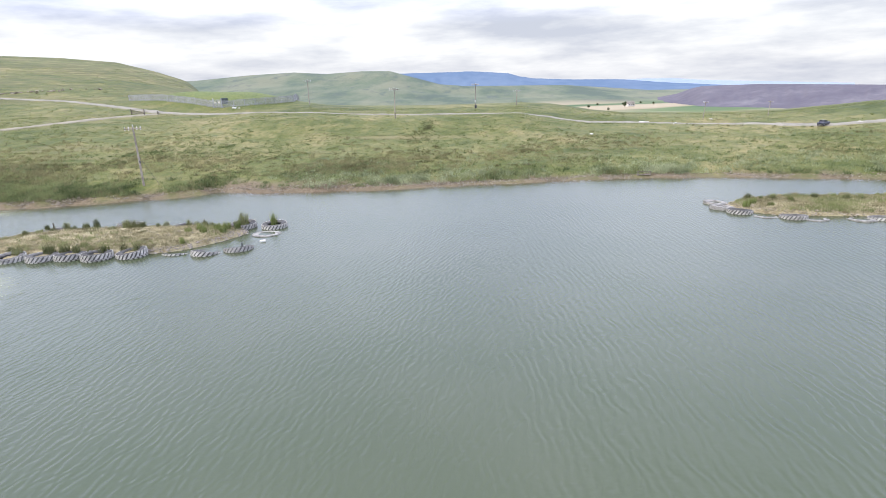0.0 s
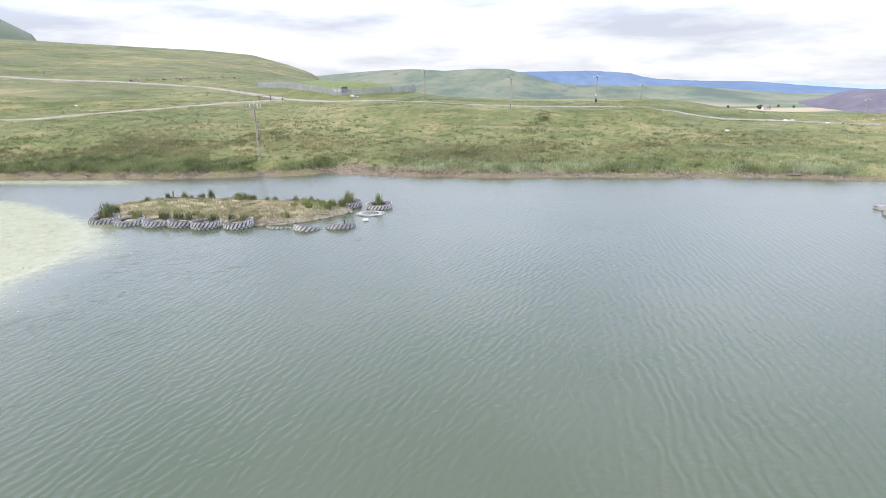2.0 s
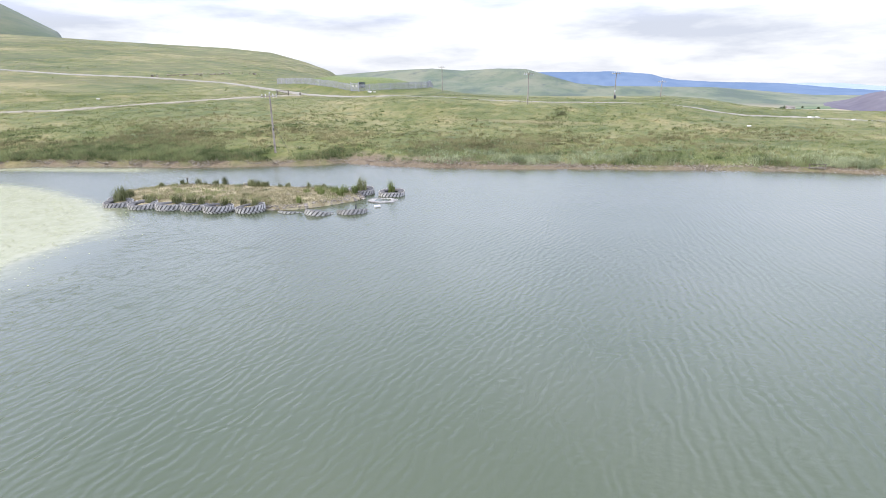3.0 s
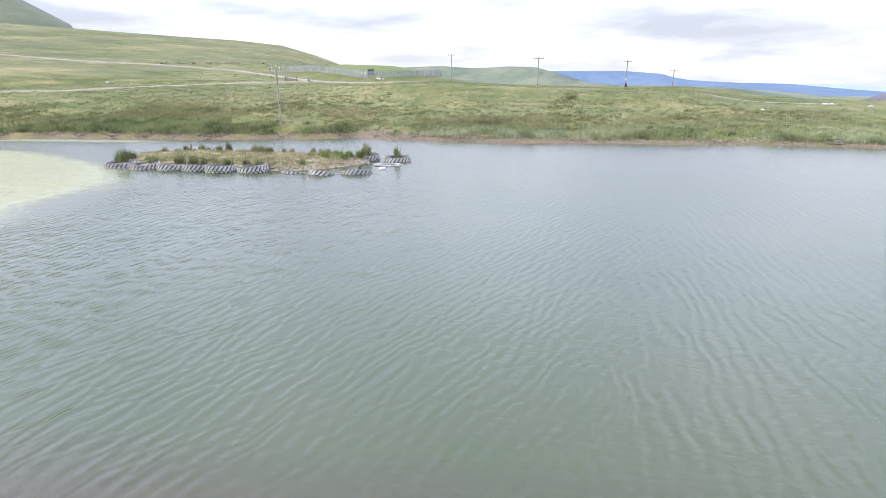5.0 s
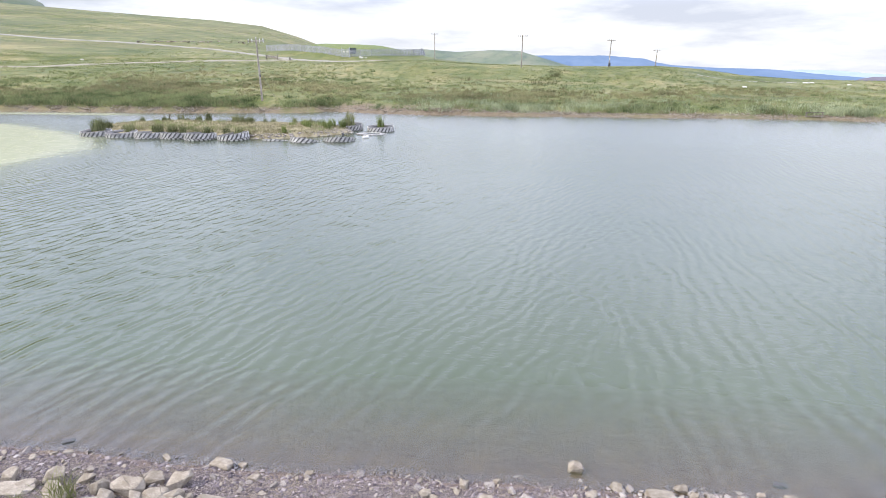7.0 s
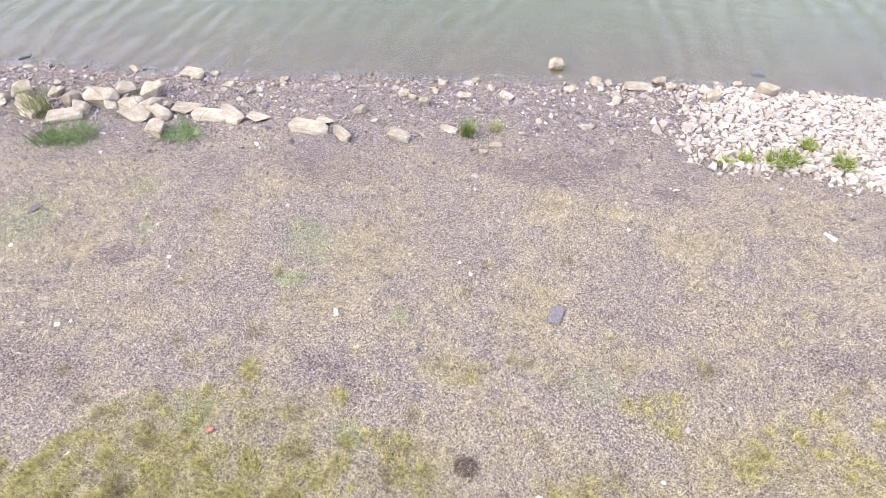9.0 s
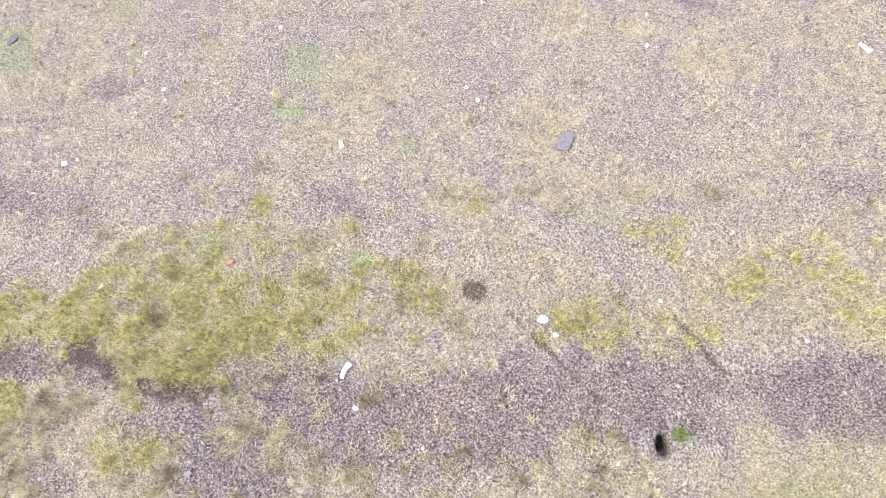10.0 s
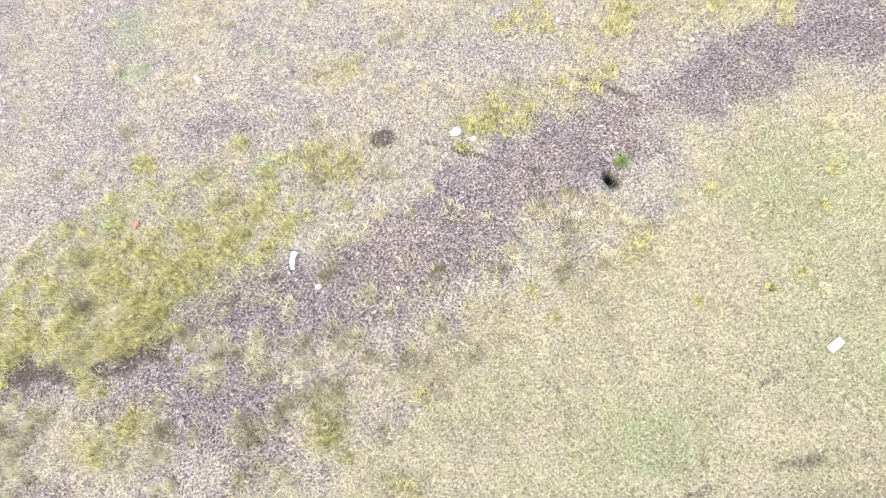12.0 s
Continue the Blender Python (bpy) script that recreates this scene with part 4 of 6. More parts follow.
# ---- floating weed, reeds and litter round the islands ----
M_WEED = leafy("water_weed", (0.32, 0.335, 0.165), (0.41, 0.42, 0.26), 0.1)
M_ROCK = grainy("pale_stone", (0.20, 0.168, 0.126), (0.335, 0.292, 0.232), 2.4, 22, 0.9, 0.5, 0.01, 0.2, 0.18)
M_ROCK_GREY = grainy("grey_stone", (0.16, 0.138, 0.118), (0.34, 0.302, 0.262), 9, 60, 0.9, 0.5, 0.006, 0.2, 0.22)
M_CHALK = grainy("white_stone", (0.50, 0.475, 0.43), (0.72, 0.70, 0.66), 7, 60, 0.85, 0.4, 0.005, 0.25, 0.1)


def weed_mat():
    n = 45000
    x, y = rng.uniform(-82, -27, n), rng.uniform(21, 60, n)
    dens = weed_cover(x, y) * (0.15 + 0.85 * smooth(0.4, 0.6, fbm(x * 0.5, y * 0.9, 103, 3)))
    keep = (rng.uniform(0, 1, n) < dens) & (land(x, y) < -0.1)
    x, y = x[keep], y[keep]
    m = len(x)
    k = 5
    ang = np.linspace(0, 2 * np.pi, k, endpoint=False)[None, :] + rng.uniform(0, 6, m)[:, None]
    r = rng.uniform(0.018, 0.05, m)[:, None] * rng.uniform(0.7, 1.2, (m, k))
    vx, vy = x[:, None] + r * np.cos(ang) * 1.3, y[:, None] + r * np.sin(ang)
    vz = 0.012 + rng.uniform(0, 0.02, m)[:, None] + np.zeros_like(vx)
    v = np.stack([vx, vy, vz], -1).reshape(-1, 3)
    stuff("floating_weed", v, np.arange(m * k).reshape(-1, k), M_WEED, "pale yellow-green mat of floating pond weed", "pond weed")


weed_mat()


def island_growth(isle, dense, tall):
    c, s = isle.scatter(dense, 0.93)
    h = rng.uniform(0.10, 0.24, len(c)) * (0.6 + 0.9 * fbm(c[:, 0] * 0.7, c[:, 1] * 0.7, 111, 2))
    v, f = clumps(c, 14, 0.28, h, 0.03, (0.2, 1.1))
    stuff("island_grass", v, f, M_STRAW, "short straw-coloured grass on the island", "grass")
    c, s = isle.scatter(tall, 0.9)
    keep = fbm(c[:, 0] * 0.25, c[:, 1] * 0.4, 113, 3) > 0.5
    v, f = clumps(c[keep], 16, 0.3, rng.uniform(0.2, 0.45, keep.sum()), 0.035, (0.05, 0.6))
    stuff("island_weeds", v, f, M_MARSH, "low green weeds among dry grass", "weeds")


island_growth(isle_1, 2600, 260)
island_growth(isle_2, 2800, 800)

M_RUSH_DARK = leafy("rush_dark", (0.055, 0.066, 0.026), (0.23, 0.24, 0.11), 0.25)
RUSH_TALL = [rush_mesh("rushes", 150, 0.42, 1.2, 0.03, M_RUSH_DARK, (0.0, 0.35)) for _ in range(3)]
RUSH_DRY = [rush_mesh("rushes", 130, 0.4, 0.95, 0.035, M_STRAW, (0.0, 0.45)) for _ in range(2)]
RUSH_FRESH = [rush_mesh("rushes", 120, 0.3, 1.05, 0.03, M_RUSH_BRIGHT, (0.0, 0.25)) for _ in range(2)]


def rush(x, y, z, size=1.0, wide=1.0, meshes=None, label="tuft of dark green rushes", group="rush tufts on the island"):
    me = (meshes or RUSH_TALL)[int(rng.integers(0, len(meshes or RUSH_TALL)))]
    ob = new("rush_tuft", me)
    ob.matrix_world = pose(x, y, z, 0, 0, rng.uniform(0, 360)) @ Matrix.Diagonal((wide, wide, size, 1))
    return tagged(ob, label, "rushes", group)


for x, y, sz, w in ((-37.2, 41.6, 1.2, 1.5), (-38.6, 43.2, 1.15, 1.3), (-37.6, 43.0, 1.0, 1.2), (-34.4, 41.7, 0.85, 1.2), (-32.0, 41.9, 1.0, 1.3), (-31.0, 42.2, 0.95, 1.2),
                    (-29.9, 42.0, 0.9, 0.9), (-29.0, 42.3, 0.6, 0.8), (-27.7, 42.0, 0.75, 1.2), (-26.4, 42.4, 0.75, 0.8), (-25.3, 42.3, 0.75, 1.1), (-35.6, 42.6, 0.6, 0.8)):
    rush(x - 0.9, y, 0.22, sz * 0.8, w * 0.8, label="tuft of dark green rushes growing in a tyre")
for x, y, sz, w in ((-36.6, 49.4, 0.7, 0.7), (-33.9, 49.6, 0.9, 0.7), (-31.2, 49.7, 0.7, 0.8), (-30.4, 49.5, 0.7, 0.8), (-29.6, 49.4, 0.6, 0.8), (-27.5, 49.6, 0.5, 0.6), (-25.4, 49.5, 0.6, 0.6), (-24.0, 49.6, 0.5, 0.7)):
    rush(x, y, 0.35, sz, w)
for x, y, sz, w in ((-23.4, 47.5, 0.75, 1.1), (-22.8, 46.6, 0.7, 1.0), (-22.0, 47.6, 0.75, 1.1), (-21.3, 48.0, 0.8, 1.1), (-21.2, 46.9, 0.7, 1.0), (-20.6, 48.4, 0.8, 1.0), (-24.2, 46.8, 0.6, 0.9), (-23.2, 43.6, 0.6, 0.6)):
    rush(x, y, 0.38, sz, w, RUSH_FRESH, "upright tuft of fresh green rushes")
for k in range(22):
    u = rng.uniform(0, 1)
    rush(-39.5 + 17 * u, 49.3 + rng.normal(0, 0.35) if k % 3 else 43.2 + rng.uniform(0, 5), 0.36, rng.uniform(0.3, 0.6), rng.uniform(0.4, 0.8), label="small dark rush tuft in dry island grass")
rush(-20.5, 49.7, 0.35, 1.1, 1.0, label="spiky dark rush tuft beside a tyre")
rush(-17.9, 50.1, 0.12, 1.25, 1.0, RUSH_FRESH, "dense green rush tuft inside a floating tyre")
for x, y, sz, w in ((24.5, 52.5, 0.55, 1.1), (25.4, 53.4, 0.55, 1.2), (26.5, 52.2, 0.5, 1.0), (28.6, 52.8, 0.4, 1.0), (31.2, 51.2, 0.4, 0.9), (33.6, 52.4, 0.4, 1.0), (37.5, 50.4, 0.5, 1.3)):
    rush(x, y, 0.3, sz, w, RUSH_FRESH, "tuft of green weeds on the stony island", "weeds on the other island")
for k in range(60):
    rush(rng.uniform(25, 46), 56.0 - abs(rng.normal(0, 2.2)), 0.3, rng.uniform(0.3, 0.7), rng.uniform(0.5, 1.2), (RUSH_FRESH, RUSH_TALL, RUSH_DRY)[k % 3], "small tuft of weeds among stones", "weeds on the other island")


def stone_hull(count, flat=0.7, cube=0.6):
    """Angular stone about 1 m across, resting on z = 0."""
    bm = bmesh.new()
    for _ in range(count):
        p = Vector(rng.normal(0, 1, 3))
        p.normalize()
        q = Vector([math.copysign(abs(c) ** cube, c) for c in p])
        bm.verts.new((q.x * 0.5, q.y * 0.42, q.z * 0.5 * flat))
    bmesh.ops.convex_hull(bm, input=bm.verts)
    bmesh.ops.delete(bm, geom=[v for v in bm.verts if not v.link_faces], context="VERTS")
    low = min(v.co.z for v in bm.verts)
    bmesh.ops.translate(bm, vec=(0, 0, -low * 0.75), verts=bm.verts)
    return bm


def stone_mesh(material, count=16, flat=0.7, cube=0.6, bevel=0.03):
    bm = stone_hull(count, flat, cube)
    if bevel:
        bmesh.ops.bevel(bm, geom=bm.edges[:], offset=bevel, segments=1, affect="EDGES")
    me = bpy.data.meshes.new("stone")
    bm.to_mesh(me)
    bm.free()
    me.materials.append(material)
    return me


def many_stones(name, centres, size, material, label, category="stones", flat=0.6):
    """Small stones joined: squashed, jittered octahedra."""
    n = len(centres)
    oct_v = np.array([(1, 0, 0), (0, 1, 0), (-1, 0, 0), (0, -1, 0), (0, 0, 1), (0, 0, -1)], float)
    oct_f = np.array([(0, 1, 4), (1, 2, 4), (2, 3, 4), (3, 0, 4), (1, 0, 5), (2, 1, 5), (3, 2, 5), (0, 3, 5)])
    v = oct_v[None] + rng.normal(0, 0.22, (n, 6, 3))
    v[:, 4:, :2] += rng.normal(0, 0.3, (n, 2, 2))
    v = v * (np.broadcast_to(size, n)[:, None, None] * 0.5) * np.stack([rng.uniform(0.8, 1.4, n), rng.uniform(0.6, 1.0, n), flat * rng.uniform(0.7, 1.2, n)], -1)[:, None, :]
    th = rng.uniform(0, 6.3, n)
    c, s = np.cos(th)[:, None], np.sin(th)[:, None]
    v = np.stack([v[..., 0] * c - v[..., 1] * s, v[..., 0] * s + v[..., 1] * c, v[..., 2]], -1) + centres[:, None, :]
    f = (oct_f[None] + 6 * np.arange(n)[:, None, None]).reshape(-1, 3)
    return stuff(name, v.reshape(-1, 3), f, material, label, category)


# shingle edge of the islands and of the far shore
c, _ = isle_1.scatter(1500, 1.02, 0.88)
keep = (c[:, 0] > -26) & (c[:, 1] < 49) | (rng.uniform(0, 1, len(c)) < 0.12)
many_stones("island_shingle", c[keep], rng.uniform(0.10, 0.28, keep.sum()), M_ROCK_GREY, "grey-brown shingle along the island edge")
c, _ = isle_2.scatter(900, 1.0, 0.8)
many_stones("island_shingle", c, rng.uniform(0.10, 0.3, len(c)), M_ROCK, "pale shingle along the island edge")
c, _ = isle_1.scatter(160, 0.9)
many_stones("island_stones", c + np.array([0, 0, 0.03]), rng.uniform(0.08, 0.22, len(c)), M_ROCK, "small pale stones in island grass")
n = 9500
x = rng.uniform(-80, 62, n)
d = rng.normal(0.22, 0.32, n) + 1.2 * smooth(-30, -20, x) * smooth(0, -12, x) * rng.uniform(0, 1, n)
y = shore_far(x) + d
keep = rng.uniform(0, 1, n) < 0.5 + 0.5 * smooth(0.42, 0.6, fbm(x * 0.12, x * 0 + 4.4, 121, 3))
x, y = x[keep], y[keep]
many_stones("shore_stones", np.stack([x, y, np.maximum(land(x, y), -0.03) + 0.03], -1), rng.uniform(0.08, 0.26, len(x)), M_ROCK, "pale brown stones along the far waterline")


def float_drum():
    t = thing("plastic_drum", pose(-17.25, 45.0, 0.04, 0, 0, 35) @ Matrix.Scale(0.6, 4), "white plastic drum floating on its side by the tyres", "drum")
    body = bm_join([bm_tube((-0.36, 0, 0), (0.36, 0, 0), 0.22, 0.22, 16), bm_tube((-0.2, 0, 0), (-0.14, 0, 0), 0.235, 0.235, 16), bm_tube((0.14, 0, 0), (0.2, 0, 0), 0.235, 0.235, 16)])
    part("body", body, M_CHALK, t)
    part("cap", bm_tube((0.34, 0.1, 0.08), (0.4, 0.1, 0.08), 0.05, 0.05, 10), M_TYRE, t, "dark screw cap")


float_drum()
M_WOOD = grainy("weathered_wood", (0.10, 0.085, 0.068), (0.24, 0.215, 0.18), 2.0, 35, 0.9, 0.5, 0.01, 0.15, 0.12)
M_DARK = grainy("dark_metal", (0.03, 0.032, 0.036), (0.09, 0.09, 0.10), 4, 30, 0.6, 0.2, 0.004, 0.4, 0.1)
for x, y, h, lean in ((-37.7, 49.3, 0.75, 4), (-18.15, 42.9, 0.55, 3), (-24.2, 49.9, 0.6, 6)):
    ob = part("stake", bm_tube((0, 0, -0.4), (0, 0, h), 0.07, 0.06, 8), M_WOOD if h != 0.55 else M_DARK)
    ob.matrix_world = pose(x, y, 0.3 if y > 44 else 0.0, lean, lean, 0)
    tagged(ob, "short weathered stake standing by the island", "stake", "stakes")

# ---- roads ----
M_ROAD = grainy("road_surface", (0.21, 0.195, 0.16), (0.31, 0.288, 0.24), 0.5, 6, 0.9, 0.3, 0.02, 0.2, 0.0)
M_TRACK = grainy("gravel_track", (0.20, 0.182, 0.13), (0.32, 0.29, 0.22), 0.5, 5, 0.95, 0.4, 0.03, 0.15, 0.0)


def road(name, corners, width, material, label):
    p = np.array(corners, float)
    t = np.linspace(0, len(p) - 1, 40 * (len(p) - 1))
    x = interp(t, np.arange(len(p)), p[:, 0])
    y = interp(t, np.arange(len(p)), p[:, 1])
    k = np.ones(31) / 31
    pad = lambda a: np.convolve(np.concatenate([np.full(15, a[0]), a, np.full(15, a[-1])]), k, "valid")
    x, y = pad(x), pad(y)
    dx, dy = np.gradient(x), np.gradient(y)
    ln = np.hypot(dx, dy) + 1e-9
    rows = []
    for s in (-0.62, -0.5, -0.2, 0.2, 0.5, 0.62):
        wob = width * (s + (0.06 * (vnoise(t * 9, t * 0, 131) - 0.5) if abs(s) > 0.4 else 0))
        px, py = x - dy / ln * wob, y + dx / ln * wob
        rows.append(np.stack([px, py, land(px, py) + (0.16 if abs(s) < 0.6 else -0.1)], -1))
    v = np.stack(rows, 1).reshape(-1, 3)
    m, n = len(rows), len(x)
    i, j = np.meshgrid(np.arange(n - 1), np.arange(m - 1), indexing="ij")
    f = np.stack([i * m + j, (i + 1) * m + j, (i + 1) * m + j + 1, i * m + j + 1], -1).reshape(-1, 4)
    return tagged(new(name, mesh_of(name, v, f, material, True)), label, "road", kind="structure")


road("road", [(-215, 150), (-172, 164), (-148, 173), (-121, 175), (-99, 164), (-79.7, 150.8), (-59, 142.8), (-37.8, 139.2), (-17.8, 139.4), (1.2, 137.2), (24, 133.2), (44, 128.5), (56, 119.7), (60, 106), (70, 102.5), (100, 100), (150, 105)],
     2.4, M_ROAD, "pale grey moorland road crossing the pasture")
road("farm_track", [(-140, 70), (-100.4, 94.9), (-95.6, 106.7), (-89.2, 118.4), (-86.6, 131), (-84.6, 139.7), (-78, 148.5)], 2.6, M_TRACK, "narrow pale farm track joining the road")

# ---- overhead line poles ----
M_POLE = grainy("pole_wood", (0.20, 0.17, 0.14), (0.40, 0.36, 0.31), 1.2, 30, 0.85, 0.4, 0.01, 0.2, 0.08)
M_CERAMIC = grainy("white_insulator", (0.50, 0.50, 0.50), (0.68, 0.68, 0.67), 8, 40, 0.35, 0.1, 0.002, 0.5, 0.05)


def pole(x, y, h, turn, lean=(0, 0), gear=False, arm=1.9, guy=False, size=1.0):
    t = thing("utility_pole", pose(x, y, land1(x, y) - 0.3, lean[0], lean[1], turn) @ Matrix.Scale(size, 4), "weathered wooden overhead line pole with white insulators", "pole", "overhead line poles")
    part("post", bm_tube((0, 0, 0), (0, 0, h + 0.3), 0.13, 0.095, 10), M_POLE, t)
    a = part("crossarm", bm_box(arm, 0.12, 0.12, (0, -0.14, h + 0.05), 0.01), M_POLE, t)
    for k in (-0.46, -0.24, 0.24, 0.46):
        part("insulator", bm_join([bm_tube((k * arm, -0.14, h + 0.1), (k * arm, -0.14, h + 0.3), 0.045, 0.065, 10), bm_tube((k * arm, -0.14, h - 0.12), (k * arm, -0.14, h + 0.0), 0.055, 0.035, 10)]), M_CERAMIC, a, "white ceramic insulator")
    part("top_insulator", bm_tube((0, 0, h + 0.3), (0, 0, h + 0.52), 0.04, 0.055, 10), M_CERAMIC, t, "white ceramic insulator")
    if gear:
        part("marker_plate", bm_box(0.26, 0.06, 0.5, (0, -0.17, 2.2), 0.01), M_CERAMIC, t, "white marker plate")
        part("base_box", bm_box(0.5, 0.4, 0.8, (0.1, -0.2, 0.9), 0.02), M_DARK, t, "dark equipment box")
    if guy:
        part("guy_wire", bm_tube((0.05, 0, h * 0.55), (1.7, 0.3, 0.2), 0.015, 0.015, 6), M_DARK, t, "thin steel stay wire")
        part("switch_box", bm_box(0.14, 0.12, 0.3, (0.12, -0.16, h * 0.45), 0.01), M_DARK, t, "small dark box")
    return t


pole(-39.5, 68.0, 7.0, 12, (-1, -1.2), guy=True)
pole(-15.6, 124.8, 6.1, 5, (0, 0.6))
pole(-44.6, 166.5, 6.6, 8)
pole(1.6, 156.0, 6.3, 5, (0, 1.5), gear=True)
pole(13.2, 167.5, 4.0, 5, (0, 2.0))
pole(51.2, 133.0, 6.0, 0, (0, 4.5), size=0.65)
pole(64.6, 132.0, 5.6, 0, (0, 4.0), size=0.62)

# ---- reservoir compound ----
M_GALV = grainy("galvanised_steel", (0.27, 0.275, 0.285), (0.38, 0.385, 0.395), 0.6, 12, 0.55, 0.15, 0.004, 0.4, 0.06, 0.3)
M_GALV_PALE = grainy("pale_steel", (0.28, 0.29, 0.31), (0.38, 0.39, 0.41), 0.8, 12, 0.5, 0.15, 0.004, 0.4, 0.05, 0.2)


def palisade():
    t = thing("palisade_fence", pose(0, 0, 0), "grey galvanised palisade fence round a grassed mound", "fence")
    line = [(-102, 177), (-89, 169.8), (-76.3, 161), (-67.0, 155)], [(-64.4, 154.2), (-57.8, 156.2), (-52.9, 160.6), (-49.6, 169.6), (-53, 186)]
    for run in line:
        p = np.array(run)
        seg = np.hypot(*np.diff(p, axis=0).T)
        s = np.concatenate([[0], np.cumsum(seg)])
        count = int(s[-1] / 2.75)
        at = np.linspace(0, s[-1], count + 1)
        px, py = interp(at, s, p[:, 0]), interp(at, s, p[:, 1])
        pz = land(px, py)
        for k in range(count + 1):
            part("post", bm_box(0.12, 0.12, 2.0, (px[k], py[k], pz[k] + 0.85)), M_GALV, t)
        for k in range(count):
            pieces = []
            a, b = np.array([px[k], py[k], pz[k]]), np.array([px[k + 1], py[k + 1], pz[k + 1]])
            yaw = Matrix.Rotation(math.atan2(b[1] - a[1], b[0] - a[0]), 4, "Z")
            for h in (0.4, 1.5):
                pieces.append(bm_tube(a + [0, 0, h], b + [0, 0, h], 0.04, 0.04, 4))
            for u in np.linspace(0.03, 0.97, 17):
                c = a + (b - a) * u
                pieces.append(bm_box(0.075, 0.02, 1.8, (c[0], c[1], c[2] + 0.98), 0, yaw))
            part("panel", bm_join(pieces), M_GALV, t)


palisade()


def compound_gate():
    t = thing("steel_gate", pose(-65.7, 154.45, land1(-65.7, 154.45), 0, 0, -16), "pale steel double gate in the palisade fence", "gate")
    for sx in (-1.3, 1.3):
        part("gate_post", bm_box(0.18, 0.18, 2.5, (sx, 0, 1.2), 0.01), M_GALV_PALE, t)
    for k in (-1, 1):
        leaf = part("leaf", bm_join([bm_box(1.15, 0.05, 0.08, (k * 0.62, 0, h)) for h in (0.25, 1.1, 2.05)] + [bm_box(0.07, 0.03, 2.0, (k * (0.1 + 0.15 * i), 0, 1.15)) for i in range(8)]), M_GALV_PALE, t)
        part("sign", bm_box(0.55, 0.02, 0.4, (k * 0.6, -0.05, 1.45)), M_CHALK, leaf, "blank white notice plate")
    kz = land1(-66.5, 158)
    b = thing("kiosk", pose(-65.2, 158.2, kz, 0, 0, -16) @ Matrix.Scale(0.66, 4), "dark green equipment kiosk behind the gate", "kiosk")
    m = grainy("kiosk_paint", (0.04, 0.06, 0.06), (0.08, 0.10, 0.10), 3, 20, 0.5, 0.2, 0.004, 0.4, 0.05)
    part("cabinet", bm_box(2.2, 1.4, 2.3, (0, 0, 1.0), 0.03), m, b)
    part("roof", bm_box(2.5, 1.7, 0.15, (0, 0, 2.2), 0.03), m, b)
    part("door", bm_box(0.9, 0.05, 1.8, (-0.4, -0.72, 0.95), 0.01), M_DARK, b, "dark metal door")


compound_gate()


def field_gate():
    t = thing("field_gate", pose(-82.6, 146.0, land1(-82.6, 146.0), 0, 0, -20), "grey timber field gate beside the track junction", "gate")
    for sx in (-2.2, 2.2):
        part("post", bm_box(0.2, 0.2, 1.5, (sx, 0, 0.65), 0.02), M_WOOD, t)
    for k, h in enumerate((0.3, 0.6, 0.9, 1.2)):
        part("rail", bm_box(4.2, 0.06, 0.12, (0, 0, h), 0.01), M_WOOD, t)
    part("brace", bm_box(4.2, 0.05, 0.1, (0, 0.05, 0.75), 0, Matrix.Rotation(radians(12), 4, "Y")), M_WOOD, t)
    s = part("marker_post", bm_box(0.35, 0.3, 0.9, (-77.9, 146.7, land1(-77.9, 146.7) + 0.4), 0.04), M_WOOD)
    tagged(s, "squat wooden marker post at the road edge", "post")


field_gate()


def landing_stage():
    t = thing("landing_stage", pose(20.9, 71.9, 0.05, 0, 0, -4) @ Matrix.Diagonal((0.95, 0.8, 0.55, 1)), "small grey timber platform with a handrail at the waterline", "platform")
    for k in range(6):
        part("plank", bm_box(1.6, 0.2, 0.05, (0, -0.6 + 0.24 * k, 0.45), 0.008), M_WOOD, t)
    for sx in (-0.75, 0.75):
        for sy in (-0.6, 0.55):
            part("leg", bm_box(0.12, 0.12, 1.7 if sy < 0 else 1.1, (sx, sy, 0.35 if sy < 0 else 0.05), 0.01), M_WOOD, t)
    part("handrail", bm_box(1.75, 0.1, 0.1, (0, -0.6, 1.18), 0.01), M_WOOD, t)


landing_stage()


